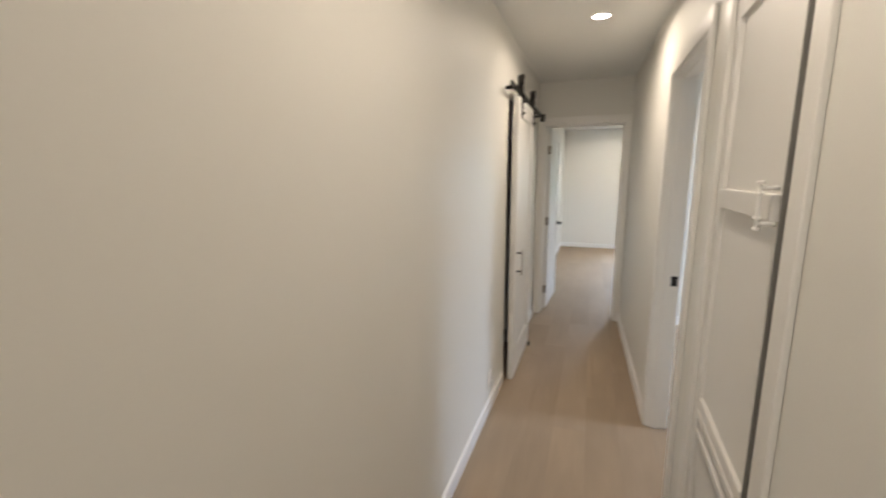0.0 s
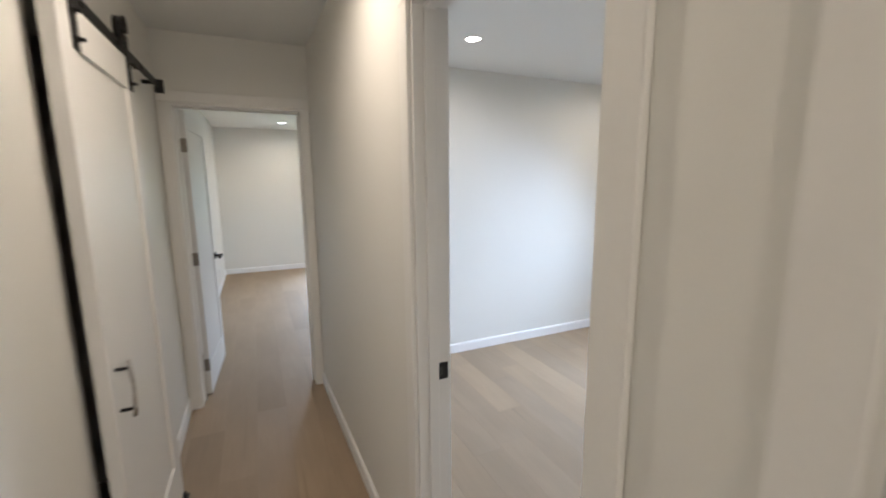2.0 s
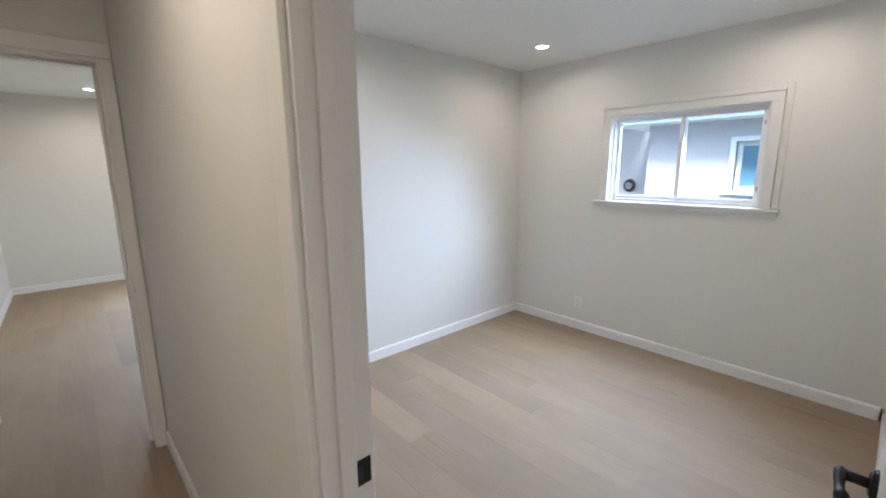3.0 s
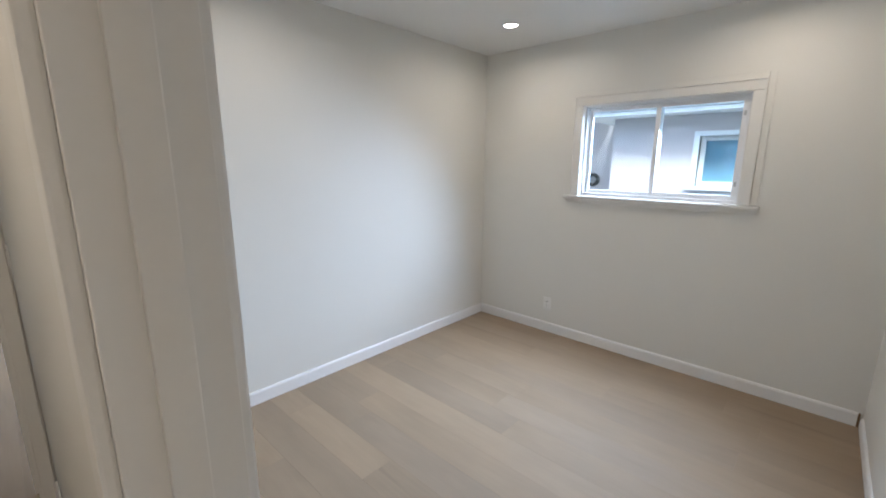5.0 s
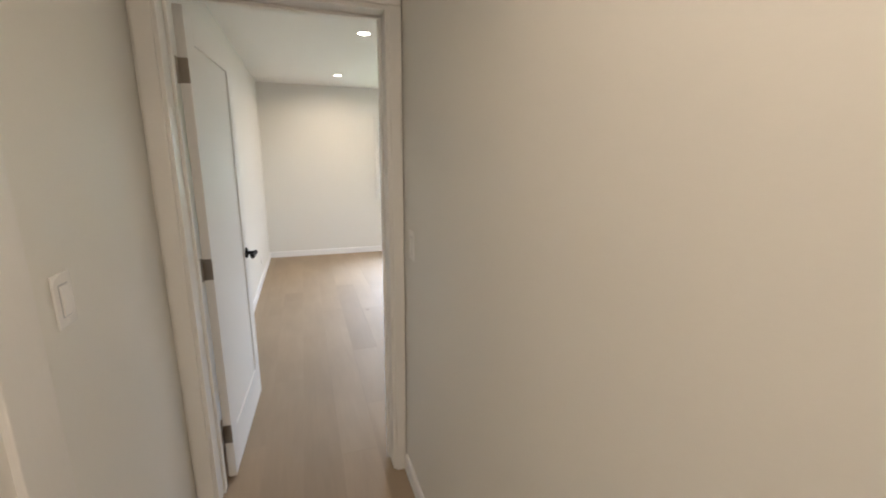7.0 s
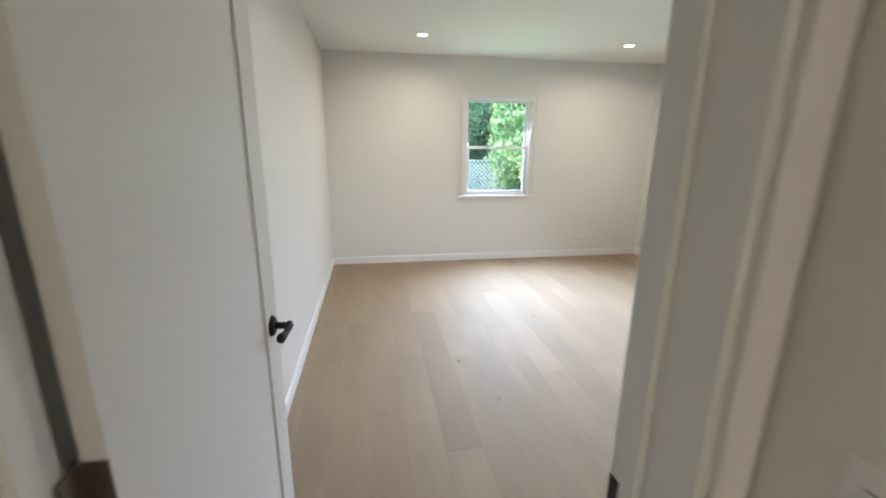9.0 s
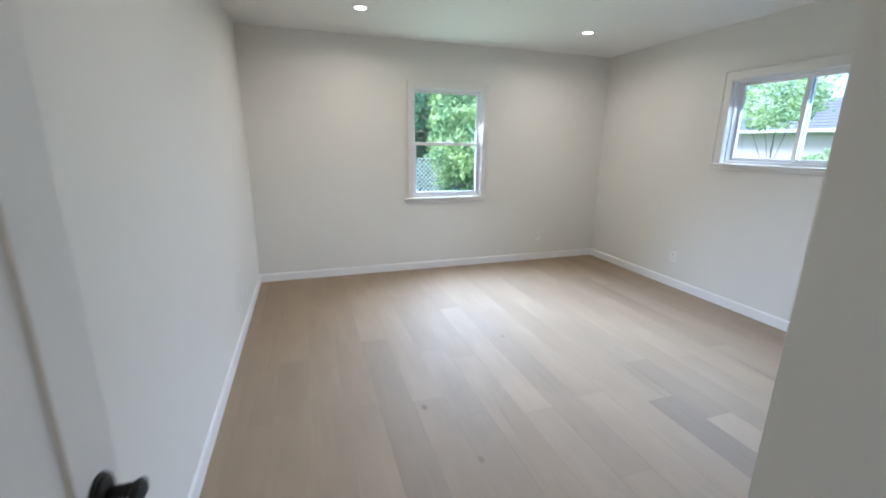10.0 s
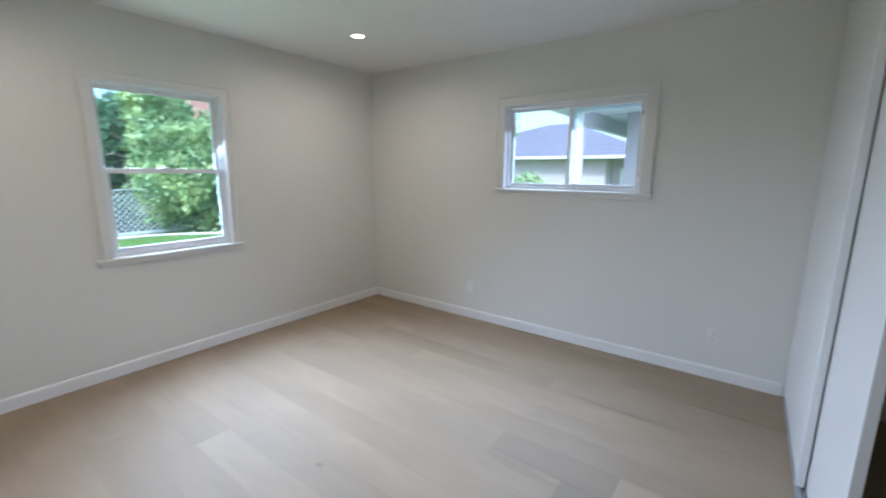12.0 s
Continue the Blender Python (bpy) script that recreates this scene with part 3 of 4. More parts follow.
GA, GB, GZ0, GZ1 = CA + ST, CB - ST, 0.13, 0.735
# dark sheet: the cupboard's inner shade put into colour behind the mesh
grille = part("grille", B((CX0 + 0.020, GA, GZ0), (CX0 + 0.023, GB, GZ1)), DARK, cup, "dark sheet for the shaded cupboard space behind the vent grille")
for lo, hi in (((GA, GZ1 - 0.022), (GB, GZ1)), ((GA, GZ0), (GB, GZ0 + 0.022)), ((GA, GZ0 + 0.022), (GA + 0.02, GZ1 - 0.022)), ((GB - 0.02, GZ0 + 0.022), (GB, GZ1 - 0.022)), ((GA + 0.02, 0.655), (GB - 0.02, 0.675))):
    part("grille_frame", B((CX0 - 0.003, lo[0], lo[1]), (CX0 + 0.012, hi[0], hi[1]), 0.002), DOORP, grille)
mesh_bm = bmesh.new()
for k in range(64):
    z = GZ0 + 0.026 + k * 0.0088
    if z < GZ1 - 0.026:
        box(mesh_bm, (CX0 + 0.008, GA + 0.02, z), (CX0 + 0.011, GB - 0.02, z + 0.0018))
for k in range(44):
    y = GA + 0.024 + k * 0.0088
    if y < GB - 0.022:
        box(mesh_bm, (CX0 + 0.0085, y, GZ0 + 0.022), (CX0 + 0.0105, y + 0.0018, GZ1 - 0.022))
part("grille_mesh", mesh_bm, DOORP, grille, "white perforated grille mesh", kind="stuff")
# it stands a little ajar, turned about its hinges
pin = Matrix.Translation((CX0, CB, 0))
cup.matrix_basis = pin @ Matrix.Rotation(radians(-1.6), 4, "Z") @ pin.inverted() @ cup.matrix_basis


# ---- north bedroom: sliding closet doors ----
def closet_panel(x0, x1, y, lab):
    ob = thing("closet_sliding_door", ((x0 + x1) / 2, y, 0), lab, "closet door", "closet doors")
    part("board", B((x0 + 0.014, y - 0.010, 0.014), (x1 - 0.014, y + 0.010, 2.372), 0.001), DOORP, ob)
    for a, b in ((x0, x0 + 0.014), (x1 - 0.014, x1)):
        part("edge_frame", B((a, y - 0.016, 0.012), (b, y + 0.016, 2.374), 0.003), VINYL, ob, "white metal edge strip")
    return ob


closet_panel(3.05, 4.030, 5.362, "tall plain white sliding closet door beside the wall")
closet_panel(2.40, 3.120, 5.3285, "tall plain white sliding closet door on the rear track")
ct = thing("closet_track", (2.85, 5.34, 0), "thin grey aluminium floor track of the closet doors", "door track")
part("rail", B((1.66, 5.300, 0.0005), (4.035, 5.380, 0.004)), ALU, ct)
for y in (5.3285, 5.362):
    part("rib", B((1.66, y - 0.002, 0.004), (4.035, y + 0.002, 0.011)), ALU, ct)


# ---- windows ----
def window(name, axis, face, a0, a1, z0, z1, casing, ear, double_hung, lab):
    """A window in the opening a0..a1, z0..z1 of a wall whose room face is at face; casing, stool and apron on the room side."""
    put = mapped(axis)
    mid = (a0 + a1) / 2
    ob = thing(name, (face, mid, z0) if axis == "y" else (mid, face, z0), lab, "window", kind="structure")

    def bar(nm, p, q, c, d, zz0, zz1, mat=VINYL, parent=ob, bevel=0.003, label=""):
        return part(nm, put(bmesh.new(), p, q, face + c, face + d, zz0, zz1, bevel), mat, parent, label)

    # room-side casing
    t = 0.016
    bar("casing", a0 - casing, a0 + 0.004, -t, -0.0005, z0, z1 - 0.004, CASING)
    bar("casing", a1 - 0.004, a1 + casing, -t, -0.0005, z0, z1 - 0.004, CASING)
    bar("casing", a0 - casing, a1 + casing, -t, -0.0005, z1 - 0.003, z1 + casing, CASING)
    for p in (a0 - casing - 0.006, a1 + casing):
        bar("backband", p, p + 0.006, -t - 0.006, -0.0005, z0, z1 + casing, CASING, bevel=0.002)
    bar("backband", a0 - casing - 0.006, a1 + casing + 0.006, -t - 0.006, -0.0005, z1 + casing + 0.0005, z1 + casing + 0.009, CASING, bevel=0.002)
    bar("window_sill", a0 - ear, a1 + ear, -0.036, 0.035, z0 - 0.024, z0 - 0.0005, CASING, bevel=0.007)
    bar("apron", a0 - ear + 0.012, a1 + ear - 0.012, -0.017, -0.0005, z0 - 0.056, z0 - 0.0245, CASING, bevel=0.005)
    # lining and outer frame
    f = 0.022
    fr = bar("window_frame", a0 - 0.001, a0 + f, 0.030, 0.112, z0, z1)
    bar("window_frame", a1 - f, a1 + 0.001, 0.030, 0.112, z0, z1)
    bar("window_frame", a0 + f, a1 - f, 0.030, 0.112, z1 - f, z1 + 0.001)
    bar("window_frame", a0 + f, a1 - f, 0.0355, 0.112, z0 - 0.001, z0 + f)
    bar("lining", a0 - 0.001, a0 + 0.008, 0.0, 0.030, z0, z1, TRIM, bevel=0.0)
    bar("lining", a1 - 0.008, a1 + 0.001, 0.0, 0.030, z0, z1, TRIM, bevel=0.0)
    bar("lining", a0 + 0.008, a1 - 0.008, 0.0, 0.030, z1 - 0.008, z1 + 0.001, TRIM, bevel=0.0)

    def sash(p, q, c, zz0, zz1, s):
        sh = bar("sash", p, p + s, c, c + 0.026, zz0, zz1)
        bar("sash_rail", p + s, q - s, c, c + 0.026, zz1 - s, zz1, parent=sh)
        bar("sash_rail", p + s, q - s, c, c + 0.026, zz0, zz0 + s, parent=sh)
        bar("sash_stile", q - s, q, c, c + 0.026, zz0, zz1, parent=sh)
        g = bar("pane", p + s - 0.004, q - s + 0.004, c + 0.011, c + 0.015, zz0 + s - 0.004, zz1 - s + 0.004, GLASS, sh, 0.0)
        g.visible_shadow = False
        return sh

    i0, i1, k0, k1 = a0 + f, a1 - f, z0 + f, z1 - f
    if double_hung:
        m = (k0 + k1) / 2 - 0.003
        sash(i0, i1, 0.076, m - 0.012, k1, 0.028)
        low = sash(i0, i1, 0.042, k0, m + 0.022, 0.034)
        bar("lock", mid - 0.03, mid + 0.03, 0.048, 0.070, m + 0.022, m + 0.030, VINYL, low, 0.002, "white sash lock")
    else:
        sash(mid - 0.018, i1, 0.076, k0, k1, 0.026)
        sl = sash(i0, mid + 0.018, 0.042, k0, k1, 0.030)
        for z in (k0 + 0.09, k1 - 0.12):
            bar("stop_clip", i0 + 0.008, i0 + 0.020, 0.036, 0.042, z, z + 0.03, ALU, sl, 0.001, "grey clip")
    return ob


window("window_1", "y", B1_E, 2.462, 3.540, 1.239, 1.935, 0.056, 0.115, False, "white sliding window with two panes and a moulded sill")
band = thing("window_surround", (B1_E, 3.0, 1.9), "faint raised plaster band round the window casing", "trim", kind="structure")
part("band", B((B1_E - 0.007, 2.362, 1.24), (B1_E - 0.0005, 2.3985, 2.036), 0.003), PAINT, band)
part("band", B((B1_E - 0.007, 2.399, 2.0015), (B1_E - 0.0005, 3.602, 2.036), 0.003), PAINT, band)
window("window_2", "x", B2_N, 1.585, 2.405, 0.835, 2.000, 0.046, 0.092, True, "white double-hung window with a painted casing")
window("window_3", "y", B2_E, 6.355, 7.485, 1.285, 1.985, 0.066, 0.082, False, "white sliding window with two panes and a moulded sill")


# ---- recessed ceiling lamps ----
def downlight(x, y, watts, colour):
    ob = thing("recessed_downlight", (x, y, H), "round white recessed ceiling light, switched on", "ceiling light", "recessed ceiling lights")
    bm = bmesh.new()
    seg = 40
    rings = [(0.062, -0.001), (0.058, -0.0065), (0.050, -0.0072), (0.0465, -0.004), (0.046, 0.0)]
    vs = [[bm.verts.new((x + r * math.cos(2 * math.pi * k / seg), y + r * math.sin(2 * math.pi * k / seg), H + z)) for k in range(seg)] for r, z in rings]
    for a, b in zip(vs, vs[1:]):
        for k in range(seg):
            bm.faces.new((a[k], a[(k + 1) % seg], b[(k + 1) % seg], b[k]))
    part("trim_ring", bm, PLATE, ob, smooth=True)
    part("lens", cyl(bmesh.new(), (x, y, H - 0.0025), (x, y, H - 0.0005), 0.0455, 40), GLOW, ob, "glowing lamp lens")
    lamp = new("downlight_beam", bpy.data.lights.new("downlight_beam", "AREA"))
    lamp.data.shape, lamp.data.size, lamp.data.spread = "DISK", 0.088, radians(LAMP_SPREAD)
    lamp.data.energy, lamp.data.color = watts, colour
    lamp.matrix_world = pose(x, y, H - 0.0080)


# the lamp at y = 0.75 is unseen, added to brighten the near hall
for x, y, watts in ((0.545, 2.71, HALL_WATTS), (0.545, 0.75, HALL_FILL_WATTS), (1.86, 3.83, ROOM_WATTS), (3.53, 3.855, ROOM_WATTS), (3.60, 2.35, ROOM_WATTS), (0.96, 8.26, NORTH_WATTS), (3.064, 8.254, NORTH_WATTS), (1.02, 6.36, 0.55 * NORTH_WATTS)):
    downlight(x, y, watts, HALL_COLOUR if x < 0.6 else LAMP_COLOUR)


# ---- outlets and switches ----
def plate(name, at, n, switch=False):
    """A cover plate on a wall; n is the wall's normal into the room."""
    turn = math.degrees(math.atan2(n[1], n[0])) + 90
    ob = thing(name, at, "white rocker light switch on the wall" if switch else "white duplex power outlet above the baseboard", "light switch" if switch else "outlet", "wall outlets" if not switch else "wall switches", local=True, turn=turn)
    part("cover_plate", B((-0.036, -0.0055, -0.058), (0.036, -0.0003, 0.058), 0.002), PLATE, ob)
    if switch:
        part("rocker", box(bmesh.new(), (-0.0165, -0.0095, -0.033), (0.0165, -0.0055, 0.033), 0.0015), PLATE, ob)
        # grey sheet round the rocker: the shade of its gap put into colour
        part("rocker_gap", B((-0.019, -0.0060, -0.036), (0.019, -0.0056, 0.036)), ALU, ob)
    else:
        for z in (-0.0195, 0.0195):
            s = part("socket", B((-0.0165, -0.0075, z - 0.0145), (0.0165, -0.0055, z + 0.0145), 0.001), PLATE, ob)
            # slots are dark blocks, coloured for the shade inside them
            for x in (-0.0065, 0.0065):
                part("slot", B((x - 0.0012, -0.0079, z - 0.002), (x + 0.0012, -0.0074, z + 0.007)), DARK, s)
            part("slot", cyl(bmesh.new(), (0, -0.0079, z - 0.008), (0, -0.0074, z - 0.008), 0.0024, 10), DARK, s)
    for z in ((-0.048, 0.048) if switch else (0.0,)):
        part("screw", cyl(bmesh.new(), (0, -0.0066, z), (0, -0.0054, z), 0.003, 10), PLATE, ob)


plate("outlet", (B1_E, 3.753, 0.262), (-1, 0))
plate("outlet", (B2_E, 7.822, 0.319), (-1, 0))
plate("outlet", (B2_E, 5.797, 0.306), (-1, 0))
plate("outlet", (3.209, B2_N, 0.303), (0, -1))
plate("outlet", (B2_W, 7.942, 0.265), (1, 0))
plate("outlet", (HALL_W, 2.346, 0.205), (1, 0))
plate("light_switch", (HALL_W, 3.766, 1.172), (1, 0), True)
plate("light_switch", (0.8868, 4.290, 1.130), (-1, -0.0), True)

# ---- outside: ground, neighbours, garden ----
tagged(part("ground", B((-400, -400, GROUND - 1), (400, 400, GROUND)), ground_material()), "turf and bare earth of the garden", kind="structure")
# unseen slab, added to bounce light up to the patio cover's underside
tagged(part("pavement", B((7.302, 4.53, GROUND + 0.001), (12.5, 8.6, GROUND + 0.03)), CONCRETE), "unseen concrete slab added to bounce light under the patio cover", kind="structure")
tagged(part("pavement", B((B2_E + 0.16, -6, GROUND + 0.001), (7.3, 8.6, GROUND + 0.03)), CONCRETE), "concrete side path between the houses", kind="structure")

NX = 7.30                        # the neighbour's nearer wall
house = thing("neighbour_house", (10.0, 2.0, GROUND), "single-storey pink stucco house with white eaves", "house")
ZT = 2.13
nb = bmesh.new()
for lo, hi in (((NX, -4.0, GROUND), (NX + 0.2, 2.43, ZT)), ((NX, 2.43, GROUND), (NX + 0.2, 3.38, 1.20)), ((NX, 2.43, 1.85), (NX + 0.2, 3.38, ZT)), ((NX, 3.38, GROUND), (NX + 0.2, 4.52, ZT)),
               ((NX + 0.2, 4.32, GROUND), (8.75, 4.52, ZT)), ((8.55, 4.52, GROUND), (8.75, 7.55, 2.44)), ((8.75, 7.35, GROUND), (14, 7.55, 2.44)), ((NX + 0.2, -4.0, GROUND), (14, -3.8, ZT))):
    box(nb, lo, hi)
part("wall", nb, STUCCO, house)
rf = bmesh.new()
prism(rf, [(6.88, -4.6), (14.5, -4.6), (14.5, 4.95), (6.88, 4.95)], ZT + 0.002, ZT + 0.05)
part("soffit", rf, FASCIA, house, "white painted eave boards")
part("fascia", B((6.86, -4.6, ZT + 0.055), (6.89, 4.97, ZT + 0.20), 0.004), FASCIA, house)
part("fascia", B((6.89, 4.94, ZT + 0.055), (8.15, 4.97, ZT + 0.20), 0.004), FASCIA, house)
part("gutter", tube(bmesh.new(), [(6.82, -4.6, ZT + 0.16), (6.82, 4.97, ZT + 0.16)], [0.06, 0.06], 12), FASCIA, house, "white gutter")
top = bmesh.new()
v = [top.verts.new(c) for c in ((6.86, -4.6, ZT + 0.20), (14.5, -4.6, ZT + 0.20), (14.5, 4.97, ZT + 0.20), (6.86, 4.97, ZT + 0.20), (10.6, -1.0, ZT + 1.4), (10.6, 1.6, ZT + 1.4))]
for f in ((0, 1, 4), (1, 2, 5, 4), (2, 3, 5), (3, 0, 4, 5), (3, 2, 1, 0)):
    top.faces.new([v[i] for i in f])
part("roof", top, SHINGLE, house, "grey shingle roof")
nw = part("window", B((NX + 0.10, 2.43, 1.20), (NX + 0.11, 3.38, 1.85)), BLIND, house, "closed window with a drawn blue-grey blind")
ORIGIN[nw] = ORIGIN[house]
for lo, hi in (((2.36, 1.20), (2.43, 1.85)), ((3.38, 1.20), (3.45, 1.85)), ((2.36, 1.85), (3.45, 1.91))):
    part("window_frame", B((NX - 0.03, lo[0], lo[1]), (NX + 0.10, hi[0], hi[1]), 0.004), FASCIA, nw)
part("window_frame", B((NX + 0.06, 3.32, 1.20), (NX + 0.09, 3.38, 1.85), 0.003), FASCIA, nw)
part("window_frame", B((NX + 0.06, 2.43, 1.79), (NX + 0.09, 3.32, 1.85), 0.003), FASCIA, nw)
part("window_frame", B((NX + 0.06, 2.43, 1.20), (NX + 0.09, 3.32, 1.26), 0.003), FASCIA, nw)
part("window_sill", B((NX - 0.07, 2.31, 1.15), (NX + 0.10, 3.50, 1.20), 0.006), FASCIA, nw)
np_ = part("pane", B((NX + 0.070, 2.43, 1.26), (NX + 0.074, 3.32, 1.79)), GLASS, nw)
np_.visible_shadow = False
reel = thing("hose_reel", (8.44, 5.28, 1.16), "dark garden hose coiled on a wall hook", "garden hose")
for k in range(4):
    part("coil", tube(bmesh.new(), [(8.47 - 0.012 * k, 5.28 + (0.11 - 0.012 * k) * math.cos(a), 1.19 + (0.11 - 0.012 * k) * math.sin(a)) for a in [2 * math.pi * q / 20 for q in range(21)]], [0.011] * 21, 8), DARK, reel, smooth=True)
part("hook", B((8.42, 5.26, 1.28), (8.55, 5.30, 1.31), 0.003), BLACK, reel)

# the neighbour's patio cover
patio = thing("patio_cover", (8.2, 6.5, GROUND), "white timber patio cover on a square post beside the pink house", "patio cover")
part("post", B((7.63, 8.005, GROUND), (7.74, 8.115, 2.38), 0.006), FASCIA, patio, "white square timber post")
part("beam", B((7.60, 4.98, 2.382), (7.78, 8.16, 2.444), 0.006), SOFFIT, patio)
part("beam", B((7.785, 8.02, 2.20), (11.5, 8.15, 2.444), 0.006), SOFFIT, patio)
part("deck", B((7.45, 4.98, 2.446), (11.5, 8.55, 2.49)), SOFFIT, patio, "blue-grey underside boards")
part("fascia", B((7.42, 4.98, 2.44), (7.448, 8.58, 2.60), 0.004), FASCIA, patio)
part("fascia", B((7.45, 8.555, 2.44), (11.5, 8.58, 2.60), 0.004), SOFFIT, patio)
for k in range(4):
    part("batten", B((7.80 + 0.9 * k, 4.99, 2.436), (7.84 + 0.9 * k, 8.015, 2.4455)), SOFFIT, patio)

# garage at the back
GX = 19.0
garage = thing("garage", (22, 13, GROUND), "low pink stucco garage with a grey hip roof and white gutter", "garage")
part("wall", B((GX, 10.75, GROUND), (GX + 6, 21.0, 1.98)), STUCCO_GARAGE, garage)
part("wall", B((GX + 0.9, 8.0, GROUND), (GX + 6, 10.748, 1.98)), STUCCO_GARAGE, garage)
part("gutter", B((GX - 0.52, 9.1, 1.99), (GX - 0.38, 21.5, 2.10), 0.02), FASCIA, garage, "white gutter")
part("soffit", B((GX - 0.40, 9.1, 1.985), (GX + 6.4, 21.5, 2.02)), FASCIA, garage)
gr = bmesh.new()
v = [gr.verts.new(c) for c in ((GX - 0.42, 9.1, 2.10), (GX + 6.4, 9.1, 2.10), (GX + 6.4, 21.5, 2.10), (GX - 0.42, 21.5, 2.10), (GX + 3.0, 13.2, 3.85), (GX + 3.0, 14.5, 3.85))]
for f in ((0, 1, 4), (1, 2, 5, 4), (2, 3, 5), (3, 0, 4, 5), (3, 2, 1, 0)):
    gr.faces.new([v[i] for i in f])
part("roof", gr, SHINGLE, garage, "grey shingle hip roof")
sh = bmesh.new()
for k in range(1, 14):
    s = k / 14
    box(sh, (GX - 0.42 + 3.42 * s - 0.03, 9.1 + 4.1 * s, 2.10 + 1.75 * s - 0.004), (GX - 0.42 + 3.42 * s + 0.03, 21.5 - 7.0 * s, 2.10 + 1.75 * s + 0.012))
part("shingle_course", sh, SHINGLE, garage, kind="stuff")
part("door", B((GX + 0.86, 9.55, GROUND), (GX + 0.899, 10.35, 1.6), 0.01), FASCIA, garage, "white side door")
# a red-roofed house beyond the hedge
far_house = thing("far_house", (14.6, 33, GROUND), "distant house with a red-brown roof above the hedge", "house")
part("wall", B((9.1, 30, GROUND), (20.6, 37, 3.6)), STUCCO_OWN, far_house)
fr_ = bmesh.new()
v = [fr_.verts.new(c) for c in ((8.5, 29.4, 3.55), (21.2, 29.4, 3.55), (21.2, 37.6, 3.55), (8.5, 37.6, 3.55), (12.1, 33.5, 5.6), (17.6, 33.5, 5.6))]
for f in ((0, 1, 5, 4), (1, 2, 5), (2, 3, 4, 5), (3, 0, 4), (3, 2, 1, 0)):
    fr_.faces.new([v[i] for i in f])
part("roof", fr_, material("red_roof", (0.30, 0.15, 0.11), 0.9, vary=0.2, scale=2, grain=25, bump=0.4), far_house)


# ---- foliage ----
def leaves(name, blobs, count, size, mat, parent, seed, long=1.7):
    """Small bent leaves scattered through the shells of uneven blobs (x, y, z, rx, ry, rz)."""
    rng = np.random.default_rng(seed)
    vol = np.array([b[3] * b[4] * b[5] for b in blobs]) ** (2 / 3)
    pick = rng.choice(len(blobs), count, p=vol / vol.sum())
    bl = np.array(blobs)[pick]
    d = rng.normal(size=(count, 3))
    d /= np.linalg.norm(d, axis=1)[:, None]
    lump = 1 + 0.16 * np.sin(d[:, 0] * 7 + pick) * np.cos(d[:, 1] * 6 - pick * 2) + 0.14 * np.sin(d[:, 2] * 9 + pick * 3)
    rad = (rng.uniform(0.55, 1.0, count) ** 0.6) * lump
    c = bl[:, :3] + d * bl[:, 3:] * rad[:, None]
    ax = d * 0.5 + rng.normal(size=(count, 3)) * 0.7 + np.array([0, 0, -0.25])
    ax /= np.linalg.norm(ax, axis=1)[:, None]
    side = np.cross(ax, d + rng.normal(size=(count, 3)) * 0.5)
    side /= np.linalg.norm(side, axis=1)[:, None]
    up = np.cross(side, ax)
    s = size * rng.uniform(0.6, 1.35, count)[:, None]
    pts = np.stack([c, c + ax * s * long * 0.5 + side * s * 0.42 + up * s * 0.12, c + ax * s * long, c + ax * s * long * 0.5 - side * s * 0.42 + up * s * 0.12], 1).reshape(-1, 3)
    off = np.array(ORIGIN.get(parent, Vector((0, 0, 0))))
    me = bpy.data.meshes.new(name)
    i = np.arange(count * 4).reshape(-1, 4)
    me.from_pydata((pts - off).tolist(), [], np.concatenate([i[:, [0, 1, 2]], i[:, [0, 2, 3]]]).tolist())
    me.materials.append(mat)
    ob = new(name, me)
    ob.parent = parent
    return tagged(ob, kind="stuff")


def tree(name, at, height, blobs, count, size, mat, label, category, seed, stems=5, thick=0.09):
    ob = thing(name, at, label, category)
    rng = random.Random(seed)
    x, y, z = at
    tr = tube(bmesh.new(), [(x, y, z), (x + 0.05, y, z + height * 0.25), (x + 0.02, y + 0.05, z + height * 0.55), (x, y, z + height * 0.9)], [thick, thick * 0.8, thick * 0.55, thick * 0.15], 9)
    trunk = part("trunk", tr, BARK, ob, smooth=True)
    for k in range(stems):
        b = blobs[k % len(blobs)]
        h = z + height * rng.uniform(0.2, 0.6)
        mid = ((x + b[0]) / 2 + rng.uniform(-0.1, 0.1), (y + b[1]) / 2 + rng.uniform(-0.1, 0.1), (h + b[2]) / 2 + 0.1)
        part("limb", tube(bmesh.new(), [(x, y, h), mid, b[:3]], [thick * 0.5, thick * 0.35, thick * 0.1], 7), BARK, trunk, smooth=True)
    leaves("crown", blobs, count, size, mat, ob, seed)
    return ob


def cluster(cx, cy, cz, rx, ry, rz, k, seed):
    rng = random.Random(seed)
    return [(cx + rng.uniform(-rx, rx), cy + rng.uniform(-ry, ry), cz + rng.uniform(-rz, rz), rng.uniform(0.35, 0.7) * min(rx, 1.3), rng.uniform(0.35, 0.6) * min(ry + 0.4, 1.2), rng.uniform(0.35, 0.65) * min(rz, 1.3)) for _ in range(k)]


hedge = tree("hedge", (6.5, 19.4, GROUND), 2.6, cluster(6.62, 19.3, 0.6, 1.2, 0.5, 0.95, 30, 3) + cluster(7.2, 19.5, 2.0, 1.6, 0.6, 0.8, 14, 4), 22000, 0.10, LEAF, "dense bright green garden hedge beyond the lawn", "hedge", 11, 8)
